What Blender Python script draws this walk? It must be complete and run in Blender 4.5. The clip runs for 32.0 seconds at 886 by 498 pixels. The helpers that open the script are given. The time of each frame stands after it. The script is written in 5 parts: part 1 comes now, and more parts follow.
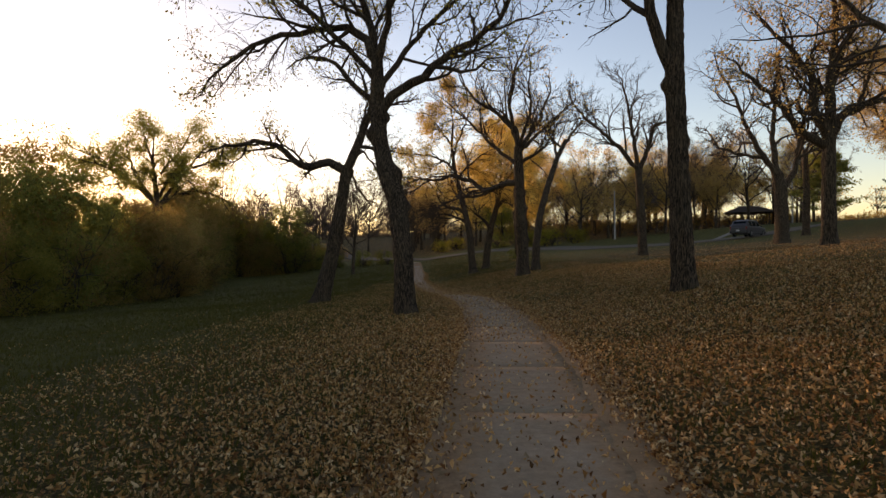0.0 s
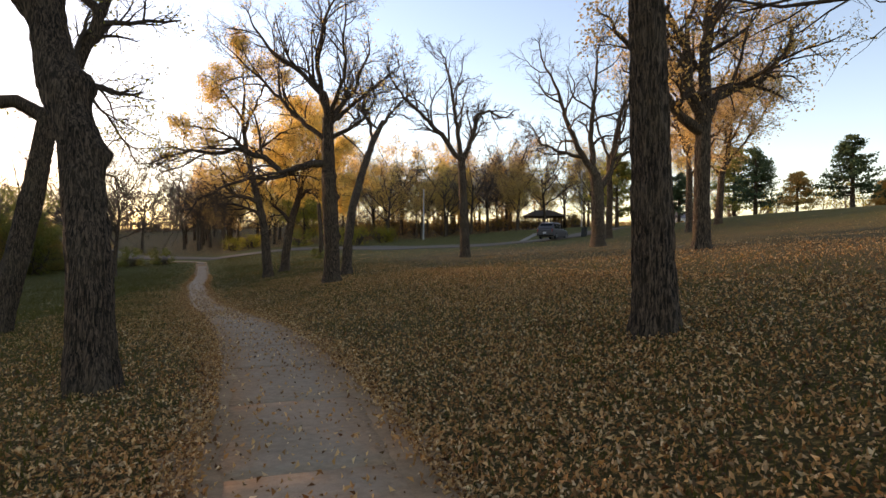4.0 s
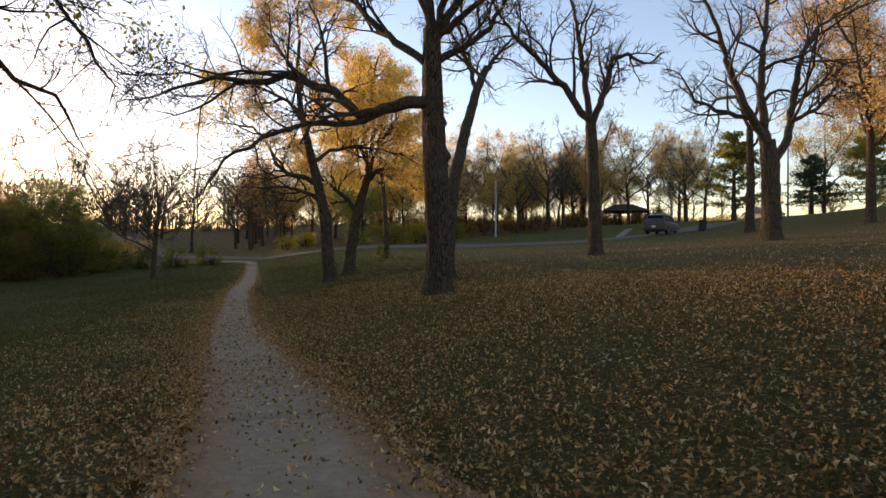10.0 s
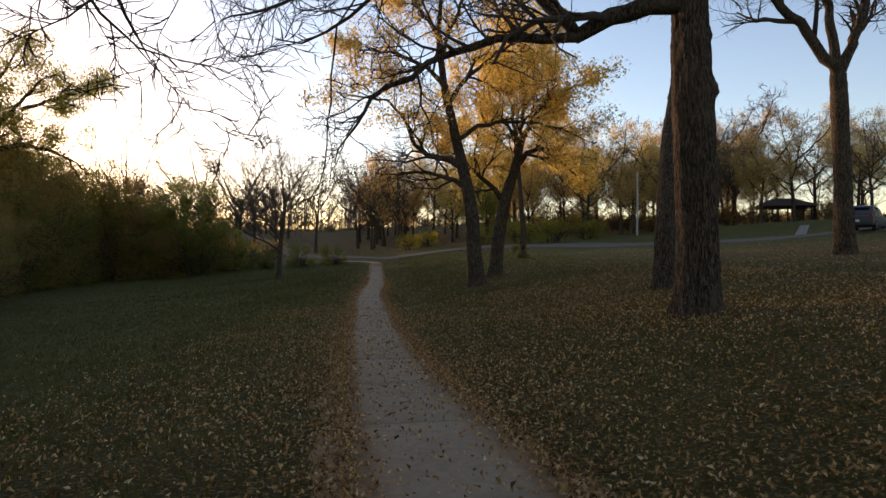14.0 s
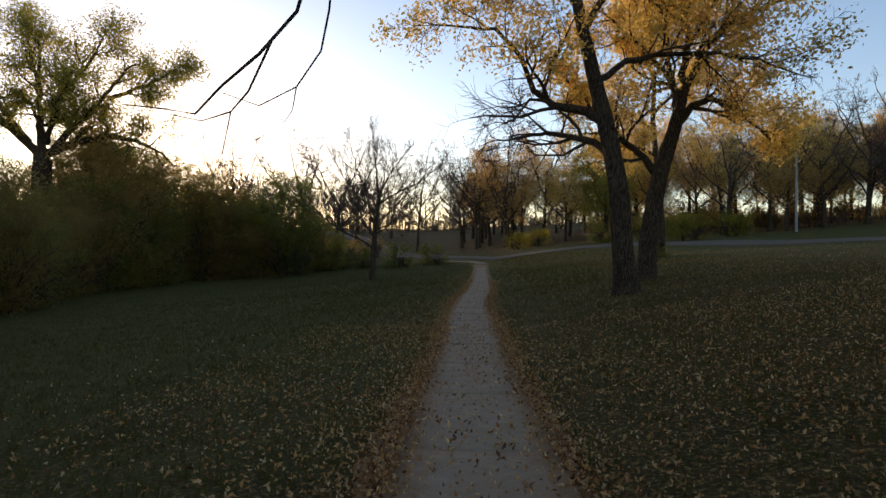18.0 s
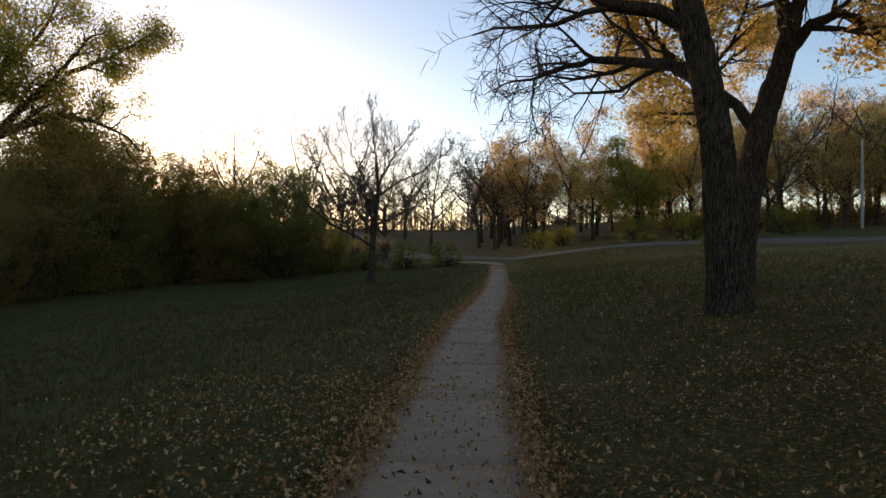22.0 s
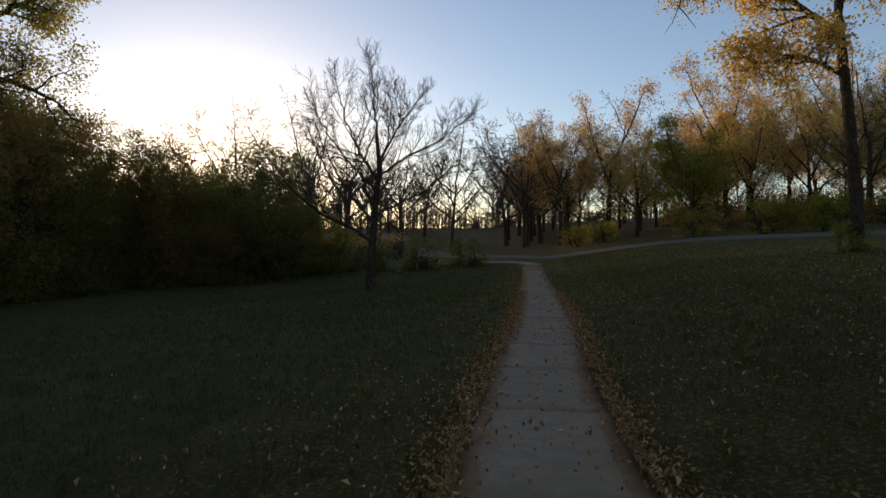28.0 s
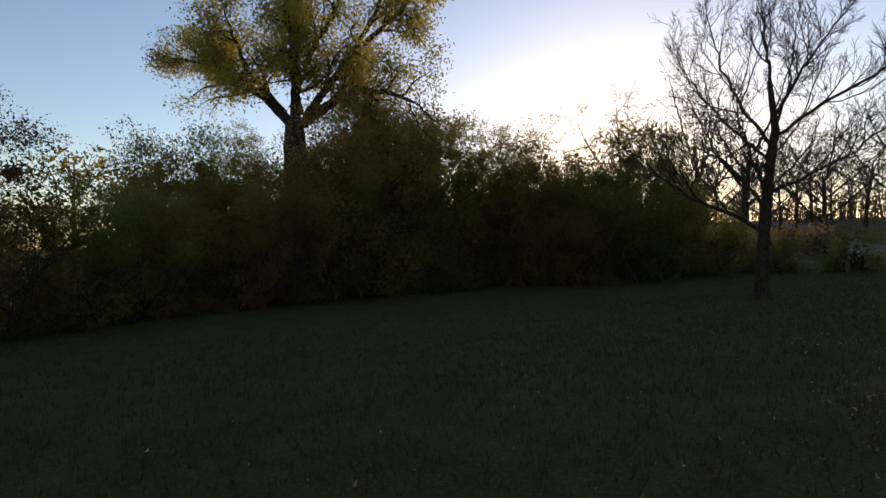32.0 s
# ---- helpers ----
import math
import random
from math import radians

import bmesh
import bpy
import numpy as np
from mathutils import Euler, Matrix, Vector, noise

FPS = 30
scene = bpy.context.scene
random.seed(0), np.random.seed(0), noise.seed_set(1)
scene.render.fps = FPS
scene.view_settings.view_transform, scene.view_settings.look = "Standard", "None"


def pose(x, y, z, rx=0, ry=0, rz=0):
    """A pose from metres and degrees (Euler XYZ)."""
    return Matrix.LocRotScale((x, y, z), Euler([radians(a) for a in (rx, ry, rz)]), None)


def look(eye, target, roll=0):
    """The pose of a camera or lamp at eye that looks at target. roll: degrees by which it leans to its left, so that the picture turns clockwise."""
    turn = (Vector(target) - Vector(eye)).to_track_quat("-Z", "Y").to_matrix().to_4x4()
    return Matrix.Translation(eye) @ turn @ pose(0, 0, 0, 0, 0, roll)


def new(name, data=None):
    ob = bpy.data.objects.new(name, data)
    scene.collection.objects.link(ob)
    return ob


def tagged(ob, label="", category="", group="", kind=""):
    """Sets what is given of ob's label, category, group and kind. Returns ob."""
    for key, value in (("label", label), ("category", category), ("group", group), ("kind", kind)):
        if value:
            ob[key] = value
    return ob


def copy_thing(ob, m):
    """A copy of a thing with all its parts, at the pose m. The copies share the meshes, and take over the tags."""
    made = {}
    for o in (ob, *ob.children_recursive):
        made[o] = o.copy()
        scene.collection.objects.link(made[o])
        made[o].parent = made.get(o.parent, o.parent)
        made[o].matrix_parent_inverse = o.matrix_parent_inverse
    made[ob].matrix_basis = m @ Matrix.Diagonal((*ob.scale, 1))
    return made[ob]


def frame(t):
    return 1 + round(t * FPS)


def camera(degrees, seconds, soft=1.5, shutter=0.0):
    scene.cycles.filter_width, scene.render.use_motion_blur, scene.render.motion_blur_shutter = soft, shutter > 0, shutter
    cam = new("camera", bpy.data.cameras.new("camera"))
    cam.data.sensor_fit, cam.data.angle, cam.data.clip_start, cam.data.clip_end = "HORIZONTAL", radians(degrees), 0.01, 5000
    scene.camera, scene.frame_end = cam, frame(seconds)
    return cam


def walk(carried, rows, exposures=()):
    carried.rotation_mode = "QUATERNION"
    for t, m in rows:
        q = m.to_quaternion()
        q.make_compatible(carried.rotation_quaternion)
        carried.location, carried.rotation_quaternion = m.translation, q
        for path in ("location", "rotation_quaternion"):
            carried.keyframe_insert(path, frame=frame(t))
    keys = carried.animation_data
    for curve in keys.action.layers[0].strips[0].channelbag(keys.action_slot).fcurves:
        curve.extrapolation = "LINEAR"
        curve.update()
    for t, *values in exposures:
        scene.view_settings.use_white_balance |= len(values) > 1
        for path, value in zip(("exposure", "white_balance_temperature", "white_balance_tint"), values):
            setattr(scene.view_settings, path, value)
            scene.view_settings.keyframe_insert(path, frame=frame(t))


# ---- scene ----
cam = camera(73.9, 32.0)
PATH = [
    (0.0, pose(0.001, -0.010, 1.234, 90.01, 0.54, 0.43)),
    (0.5, pose(0.114, 0.921, 1.230, 89.97, 0.43, -3.80)),
    (1.0, pose(0.241, 1.774, 1.228, 89.95, 0.35, -4.82)),
    (1.5, pose(0.339, 2.600, 1.230, 89.92, 0.35, -5.73)),
    (2.0, pose(0.392, 3.382, 1.244, 89.90, 0.25, -6.51)),
    (2.5, pose(0.471, 4.158, 1.271, 89.91, 0.18, -7.70)),
    (3.0, pose(0.511, 4.923, 1.283, 89.91, 0.05, -9.60)),
    (3.5, pose(0.530, 5.632, 1.274, 89.89, -0.14, -14.97)),
    (4.0, pose(0.528, 6.314, 1.256, 89.88, -0.26, -18.61)),
    (4.5, pose(0.545, 6.942, 1.240, 89.91, -0.27, -21.89)),
    (6.5, pose(1.048, 9.491, 1.190, 89.89, -0.21, -21.61)),
    (7.0, pose(1.021, 10.357, 1.165, 89.86, -0.12, -20.76)),
    (7.5, pose(0.894, 11.401, 1.134, 89.85, -0.06, -17.01)),
    (8.0, pose(0.799, 12.417, 1.103, 89.85, -0.07, -16.44)),
    (8.5, pose(0.706, 13.361, 1.074, 89.88, -0.12, -15.63)),
    (9.0, pose(0.626, 14.231, 1.044, 89.86, -0.10, -15.32)),
    (9.5, pose(0.545, 15.061, 1.020, 89.89, -0.11, -14.72)),
    (10.0, pose(0.453, 15.868, 0.995, 89.90, -0.12, -13.82)),
    (10.5, pose(0.386, 16.655, 0.971, 89.90, -0.12, -13.80)),
    (11.0, pose(0.318, 17.413, 0.945, 89.92, -0.12, -12.84)),
    (11.5, pose(0.223, 18.121, 0.917, 89.91, -0.12, -12.85)),
    (12.0, pose(0.022, 18.786, 0.893, 89.94, -0.11, -10.34)),
    (12.5, pose(-0.202, 19.412, 0.867, 89.91, -0.08, -9.86)),
    (13.0, pose(-0.426, 20.002, 0.853, 89.92, -0.03, -6.86)),
    (13.5, pose(-0.553, 20.611, 0.837, 89.97, -0.12, -4.63)),
    (15.5, pose(-0.522, 23.425, 0.725, 89.98, -0.59, 0.03)),
    (16.0, pose(-0.558, 24.219, 0.682, 90.01, -0.66, 0.82)),
    (16.5, pose(-0.650, 25.088, 0.634, 89.98, -0.55, 3.75)),
    (17.0, pose(-0.757, 25.991, 0.592, 90.00, -0.46, 4.50)),
    (17.5, pose(-0.839, 26.871, 0.559, 90.06, -0.40, 6.19)),
    (18.0, pose(-0.869, 27.707, 0.530, 90.10, -0.34, 7.30)),
    (18.5, pose(-0.896, 28.533, 0.500, 90.13, -0.30, 7.60)),
    (19.0, pose(-0.930, 29.362, 0.470, 90.15, -0.19, 7.82)),
    (19.5, pose(-0.946, 30.153, 0.441, 90.13, -0.16, 8.11)),
    (20.0, pose(-0.958, 30.904, 0.416, 90.16, -0.21, 8.86)),
    (20.5, pose(-0.960, 31.612, 0.394, 90.18, -0.27, 8.95)),
    (21.0, pose(-0.980, 32.295, 0.372, 90.21, -0.28, 9.26)),
    (21.5, pose(-0.989, 32.955, 0.355, 90.26, -0.27, 9.24)),
    (22.0, pose(-1.028, 33.604, 0.339, 90.29, -0.33, 9.26)),
    (22.5, pose(-1.100, 34.243, 0.326, 90.33, -0.36, 9.20)),
    (23.0, pose(-1.310, 34.934, 0.318, 90.35, -0.38, 9.15)),
    (23.5, pose(-1.479, 35.606, 0.308, 90.36, -0.40, 9.16)),
    (24.0, pose(-1.618, 36.283, 0.288, 90.32, -0.18, 9.28)),
    (24.5, pose(-1.672, 36.919, 0.259, 90.32, 0.05, 10.71)),
    (25.0, pose(-1.711, 37.545, 0.233, 90.33, 0.11, 10.97)),
    (25.5, pose(-1.771, 38.192, 0.214, 90.32, 0.08, 11.38)),
    (27.5, pose(-2.120, 40.915, 0.163, 90.30, -0.02, 11.63)),
    (28.0, pose(-2.207, 41.585, 0.152, 90.31, -0.08, 11.56)),
    (28.5, pose(-2.297, 42.251, 0.141, 90.29, -0.15, 11.46)),
    (29.0, pose(-2.394, 42.911, 0.130, 90.23, -0.21, 13.61)),
    (29.5, pose(-2.503, 43.560, 0.120, 90.22, -0.22, 16.65)),
    (30.0, pose(-2.623, 44.198, 0.111, 90.23, -0.20, 18.54)),
    (30.5, pose(-2.745, 44.830, 0.102, 90.22, -0.17, 19.79)),
    (31.0, pose(-2.867, 45.465, 0.094, 90.24, -0.06, 24.75)),
    (31.2, pose(-2.901, 45.732, 0.091, 90.24, 0.02, 28.39)),
    (31.4, pose(-2.936, 45.999, 0.087, 90.25, 0.10, 34.13)),
    (31.5, pose(-2.953, 46.132, 0.085, 90.25, 0.13, 37.36)),
    (31.6, pose(-2.965, 46.270, 0.082, 90.24, 0.17, 40.82)),
    (31.8, pose(-2.990, 46.547, 0.076, 90.21, 0.25, 45.94)),
    (32.0, pose(-3.015, 46.823, 0.070, 90.18, 0.32, 49.35)),
]
walk(cam, PATH, [(0.0, 1.12, 8900, 31), (2.0, 1.68, 8700, 31), (4.0, 1.9, 8450, 32), (9.0, 1.7, 8100, 30), (13.0, 1.42, 8100, 29), (16.0, 1.25, 7650, 26), (19.0, 1.1, 7350, 24), (23.0, 1.0, 7600, 24), (28.0, 0.55, 7150, 22), (32.0, 0.7, 7150, 25)])


# ---- world, sun, exposure ----
SUN_AZ, SUN_EL = radians(33.0), radians(6.3)      # to the left of +y, above the horizon
world = bpy.data.worlds.new("world")
scene.world = world
world.use_nodes = True
wn, wl = world.node_tree.nodes, world.node_tree.links
wn.clear()
w_out = wn.new("ShaderNodeOutputWorld")
w_bg = wn.new("ShaderNodeBackground")
w_sky = wn.new("ShaderNodeTexSky")
w_sky.sky_type = "NISHITA"
w_sky.sun_disc = False
w_sky.sun_elevation = SUN_EL
w_sky.sun_rotation = -SUN_AZ
w_sky.altitude = 300
w_sky.air_density, w_sky.dust_density, w_sky.ozone_density = 1.0, 0.48, 2.2
w_bg.inputs["Strength"].default_value = 0.15
wl.new(w_sky.outputs[0], w_bg.inputs["Color"])
wl.new(w_bg.outputs[0], w_out.inputs["Surface"])

sun = new("sun", bpy.data.lights.new("sun", "SUN"))
sun.data.energy, sun.data.angle, sun.data.color = 2.2, radians(1.5), (1.0, 0.8, 0.55)
sun_from = Vector((-math.sin(SUN_AZ) * math.cos(SUN_EL), math.cos(SUN_AZ) * math.cos(SUN_EL), math.sin(SUN_EL)))
sun.matrix_basis = look(sun_from * 100, (0, 0, 0))


# ---- materials ----
def nodes_of(name):
    m = bpy.data.materials.new(name)
    m.use_nodes = True
    nt = m.node_tree
    return m, nt, nt.nodes["Principled BSDF"], nt.nodes["Material Output"]


def node(nt, kind, **vals):
    n = nt.nodes.new(kind)
    for k, v in vals.items():
        n.inputs[k].default_value = v
    return n


def ramp(nt, fac, stops):
    r = nt.nodes.new("ShaderNodeValToRGB")
    while len(r.color_ramp.elements) < len(stops):
        r.color_ramp.elements.new(0.5)
    for e, (at, c) in zip(r.color_ramp.elements, stops):
        e.position, e.color = at, (*c, 1)
    nt.links.new(fac, r.inputs["Fac"])
    return r.outputs["Color"]


def noise_tex(nt, scale, detail=4.0, rough=0.55, stretch=(1, 1, 1), space="Object", distort=0.0):
    co = nt.nodes.new("ShaderNodeTexCoord")
    mp = node(nt, "ShaderNodeMapping", Scale=stretch)
    nt.links.new(co.outputs[space], mp.inputs["Vector"])
    n = node(nt, "ShaderNodeTexNoise", Scale=scale, Detail=detail, Roughness=rough, Distortion=distort)
    nt.links.new(mp.outputs[0], n.inputs["Vector"])
    return n.outputs["Fac"]


def mix_rgb(nt, fac, a, b, mode="MIX"):
    n = nt.nodes.new("ShaderNodeMix")
    n.data_type, n.blend_type = "RGBA", mode
    for sock, val in ((n.inputs[0], fac), (n.inputs[6], a), (n.inputs[7], b)):
        if isinstance(val, (int, float)):
            sock.default_value = val
        elif isinstance(val, tuple):
            sock.default_value = (*val, 1)
        else:
            nt.links.new(val, sock)
    return n.outputs[2]


def bump(nt, bsdf, height, strength, dist):
    b = node(nt, "ShaderNodeBump", Strength=strength, Distance=dist)
    nt.links.new(height, b.inputs["Height"])
    nt.links.new(b.outputs[0], bsdf.inputs["Normal"])


def two_tone(name, a, b, scale, rough=0.8, bump_d=0.0, bump_scale=None, metal=0.0, stretch=(1, 1, 1)):
    m, nt, p, _ = nodes_of(name)
    f1 = noise_tex(nt, scale, 5, 0.6, stretch)
    f2 = noise_tex(nt, scale * 7, 3, 0.6, stretch)
    c = ramp(nt, f1, [(0.3, a), (0.7, b)])
    c = mix_rgb(nt, 0.35, c, ramp(nt, f2, [(0.3, a), (0.7, b)]))
    nt.links.new(c, p.inputs["Base Color"])
    p.inputs["Roughness"].default_value, p.inputs["Metallic"].default_value = rough, metal
    p.inputs["Specular IOR Level"].default_value = 0.12
    if bump_d:
        bump(nt, p, noise_tex(nt, bump_scale or scale * 5, 5, 0.65, stretch), 0.6, bump_d)
    return m


def bark_mat(name, dark, light, furrow=26.0):
    m, nt, p, _ = nodes_of(name)
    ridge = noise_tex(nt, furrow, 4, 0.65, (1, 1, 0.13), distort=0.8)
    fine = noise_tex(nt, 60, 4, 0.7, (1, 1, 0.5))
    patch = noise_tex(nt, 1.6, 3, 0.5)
    # furrow shade put into the colour: dark where the bump's ridge noise is low
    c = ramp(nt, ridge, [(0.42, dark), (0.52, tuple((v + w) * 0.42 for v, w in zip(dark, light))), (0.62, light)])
    moss = tuple(0.6 * v + 0.4 * w for v, w in zip(light, (0.05, 0.055, 0.025)))
    c = mix_rgb(nt, ramp(nt, patch, [(0.45, (0, 0, 0)), (0.7, (0.7, 0.7, 0.7))]), c, mix_rgb(nt, 0.5, c, moss))
    nt.links.new(c, p.inputs["Base Color"])
    p.inputs["Roughness"].default_value = 0.95
    p.inputs["Specular IOR Level"].default_value = 0.1
    add = node(nt, "ShaderNodeMath")
    add.operation = "MULTIPLY_ADD"
    nt.links.new(fine, add.inputs[0])
    add.inputs[1].default_value = 0.3
    nt.links.new(ridge, add.inputs[2])
    bump(nt, p, add.outputs[0], 1.0, 0.05)
    return m


def leaf_mat(name, tones, trans=0.45, clumps=0.5):
    """Thin leaves: diffuse and translucent, toned leaf by leaf and clump by clump."""
    m, nt, p, out = nodes_of(name)
    g = nt.nodes.new("ShaderNodeNewGeometry")
    clump = node(nt, "ShaderNodeMath")
    clump.operation = "MULTIPLY_ADD"
    nt.links.new(noise_tex(nt, 0.8, 3, 0.55), clump.inputs[0])
    clump.inputs[1].default_value = 2.2 * clumps
    shift = node(nt, "ShaderNodeMath")
    shift.operation = "MULTIPLY_ADD"
    nt.links.new(g.outputs["Random Per Island"], shift.inputs[0])
    shift.inputs[1].default_value, shift.inputs[2].default_value = 1 - clumps, -0.6 * clumps
    nt.links.new(shift.outputs[0], clump.inputs[2])
    c = ramp(nt, clump.outputs[0], [(i / max(1, len(tones) - 1), t) for i, t in enumerate(tones)])
    info = nt.nodes.new("ShaderNodeObjectInfo")
    hsv = node(nt, "ShaderNodeHueSaturation")
    mr = node(nt, "ShaderNodeMapRange")
    mr.inputs["To Min"].default_value, mr.inputs["To Max"].default_value = 0.75, 1.2
    nt.links.new(info.outputs["Random"], mr.inputs["Value"])
    nt.links.new(mr.outputs[0], hsv.inputs["Value"])
    nt.links.new(c, hsv.inputs["Color"])
    nt.links.new(hsv.outputs[0], p.inputs["Base Color"])
    p.inputs["Roughness"].default_value = 0.7
    p.inputs["Specular IOR Level"].default_value = 0.12
    tr = nt.nodes.new("ShaderNodeBsdfTranslucent")
    nt.links.new(hsv.outputs[0], tr.inputs["Color"])
    mx = node(nt, "ShaderNodeMixShader", Fac=trans)
    nt.links.new(p.outputs[0], mx.inputs[1])
    nt.links.new(tr.outputs[0], mx.inputs[2])
    nt.links.new(mx.outputs[0], out.inputs["Surface"])
    return m


def plain(name, c, rough=0.6, metal=0.0):
    m, nt, p, _ = nodes_of(name)
    f = noise_tex(nt, 9, 4, 0.6)
    nt.links.new(ramp(nt, f, [(0.3, tuple(v * 0.85 for v in c)), (0.7, tuple(min(1, v * 1.1) for v in c))]), p.inputs["Base Color"])
    p.inputs["Roughness"].default_value, p.inputs["Metallic"].default_value = rough, metal
    return m


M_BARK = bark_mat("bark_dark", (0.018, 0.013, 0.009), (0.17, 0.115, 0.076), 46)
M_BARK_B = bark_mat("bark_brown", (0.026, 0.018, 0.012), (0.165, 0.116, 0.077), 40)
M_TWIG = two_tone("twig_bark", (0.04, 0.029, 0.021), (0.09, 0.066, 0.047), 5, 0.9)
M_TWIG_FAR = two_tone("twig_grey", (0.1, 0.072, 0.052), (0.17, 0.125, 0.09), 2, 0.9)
M_GOLD = leaf_mat("leaf_gold", [(0.5, 0.38, 0.1), (0.7, 0.5, 0.14), (0.78, 0.52, 0.14), (0.62, 0.36, 0.08)], 0.55)
M_ORANGE = leaf_mat("leaf_orange", [(0.52, 0.34, 0.1), (0.7, 0.46, 0.16), (0.72, 0.42, 0.13), (0.58, 0.31, 0.08)], 0.55)
M_PALE = leaf_mat("leaf_pale_gold", [(0.6, 0.38, 0.14), (0.7, 0.48, 0.2), (0.55, 0.36, 0.14), (0.64, 0.4, 0.12)], 0.6)
M_OLIVE = leaf_mat("leaf_olive", [(0.180, 0.190, 0.045), (0.360, 0.290, 0.065), (0.250, 0.240, 0.050), (0.420, 0.310, 0.075)], 0.62)
M_GREEN = leaf_mat("leaf_green", [(0.135, 0.156, 0.036), (0.208, 0.218, 0.052), (0.312, 0.260, 0.062), (0.156, 0.177, 0.042)], 0.62)
M_RUST = leaf_mat("leaf_rust", [(0.330, 0.180, 0.065), (0.460, 0.260, 0.090), (0.280, 0.220, 0.060), (0.520, 0.330, 0.110)], 0.62)
M_YELGREEN = leaf_mat("leaf_yellow_green", [(0.291, 0.250, 0.036), (0.416, 0.322, 0.047), (0.187, 0.198, 0.036), (0.478, 0.354, 0.057)], 0.62)
M_NEEDLE = leaf_mat("needle_green", [(0.05, 0.08, 0.04), (0.08, 0.12, 0.055), (0.12, 0.15, 0.065)], 0.25)
M_FALLEN = leaf_mat("leaf_fallen", [(0.090, 0.032, 0.009), (0.500, 0.233, 0.081), (0.800, 0.456, 0.196), (0.200, 0.065, 0.017), (0.920, 0.614, 0.315), (0.045, 0.017, 0.006), (0.620, 0.298, 0.093), (0.110, 0.037, 0.010), (0.760, 0.428, 0.170), (0.300, 0.116, 0.034)], 0.15, 0.0)
M_GRASS = leaf_mat("grass_blade", [(0.058, 0.058, 0.011), (0.1, 0.086, 0.017), (0.074, 0.069, 0.013), (0.16, 0.118, 0.03)], 0.35)
M_ASPHALT = two_tone("asphalt", (0.115, 0.09, 0.066), (0.175, 0.14, 0.104), 3, 0.95, 0.004, 120)


# ---- the lie of the land ----
PATH_Y = np.array([-12, 0, 3.2, 5.2, 8.5, 11, 14, 16.6, 21, 24, 28, 30.5, 35.5, 38.3, 41, 43.5, 46, 48.6, 52.4, 57, 65, 72, 77, 79.5])
PATH_X = np.array([-0.3, 0.22, 0.5, 0.7, 0.88, 0.98, 1.0, 0.76, 0.26, -0.12, -0.72, -1.04, -1.48, -1.68, -1.95, -2.14, -2.39, -2.47, -2.52, -2.72, -3.2, -3.65, -3.95, -4.3])
FALL_Y = np.array([-60, 0, 5, 12, 20, 25, 30, 36, 43, 50, 62, 70, 75, 80, 86, 100, 120, 145, 175, 260])
FALL_Z = np.array([0.1, 0.0, -0.02, -0.14, -0.36, -0.66, -0.86, -1.02, -1.14, -1.2, -1.25, -1.2, -1.0, -0.62, -0.35, 0.4, 2.3, 5.0, 6.6, 7.4])


def smooth_table(v, xs, ys):
    """A soft curve through a table: the mean of nearby readings."""
    return sum(np.interp(v + o, xs, ys) * w for o, w in ((-3, 0.15), (-1.5, 0.2), (0, 0.3), (1.5, 0.2), (3, 0.15)))


def path_x(y):
    return smooth_table(y, PATH_Y, PATH_X)


def gz(x, y):
    """Height of the ground."""
    x, y = np.asarray(x, float), np.asarray(y, float)
    dx = x - smooth_table(np.clip(y, -12, 80), PATH_Y, PATH_X)
    base = smooth_table(y, FALL_Y, FALL_Z)
    r = np.maximum(dx - 0.7, 0)
    right = 0.24 * r * r / (r + 0.6) / (1 + 0.055 * r) + 0.014 * np.maximum(r - 18, 0)
    right = right * np.interp(y, [85, 130, 200], [1, 0.55, 0.35])
    right = right + np.interp(dx, [24, 28, 33.5, 36, 42, 50, 62], [0, 0.08, 0.42, 0.75, 1.7, 2.3, 2.6]) * np.interp(y, [50, 72, 105, 150], [1, 0.62, 0.32, 0.15])
    l = np.maximum(-dx - 0.8, 0)
    left = -0.085 * l * l / (l + 2.5) / (1 + (l / 22.0) ** 2)
    wob = 0.05 * np.sin(x * 0.55 + 1.3) * np.sin(y * 0.43 + x * 0.1) * np.minimum(1, np.abs(dx) / 4)
    return base + right + left + wob


def gz1(x, y):
    return float(gz(x, y))


# ---- mesh helpers ----
def np_mesh(name, verts, quads=None, tris=None, smooth=False):
    me = bpy.data.meshes.new(name)
    verts = np.asarray(verts, np.float32).reshape(-1, 3)
    loops, starts, n = [], [], 0
    for f, k in ((quads, 4), (tris, 3)):
        if f is not None and len(f):
            f = np.asarray(f, np.int32).reshape(-1, k)
            loops.append(f.ravel())
            starts.append(n + np.arange(len(f)) * k)
            n += f.size
    loops, starts = np.concatenate(loops), np.concatenate(starts)
    me.vertices.add(len(verts))
    me.vertices.foreach_set("co", verts.ravel())
    me.loops.add(len(loops))
    me.loops.foreach_set("vertex_index", loops.astype(np.int32))
    me.polygons.add(len(starts))
    me.polygons.foreach_set("loop_start", starts.astype(np.int32))
    me.update(calc_edges=True)
    if smooth:
        me.polygons.foreach_set("use_smooth", np.ones(len(starts), bool))
    return me


def put(name, me, mat, parent=None, label=""):
    ob = new(name, me)
    if mat:
        me.materials.append(mat)
    if parent:
        ob.parent = parent
    if label:
        ob["label"] = label
    return ob


def part(name, bm, mat, parent, label="", smooth=False):
    me = bpy.data.meshes.new(name)
    bm.to_mesh(me)
    bm.free()
    if smooth:
        me.polygons.foreach_set("use_smooth", np.ones(len(me.polygons), bool))
    return put(name, me, mat, parent, label)


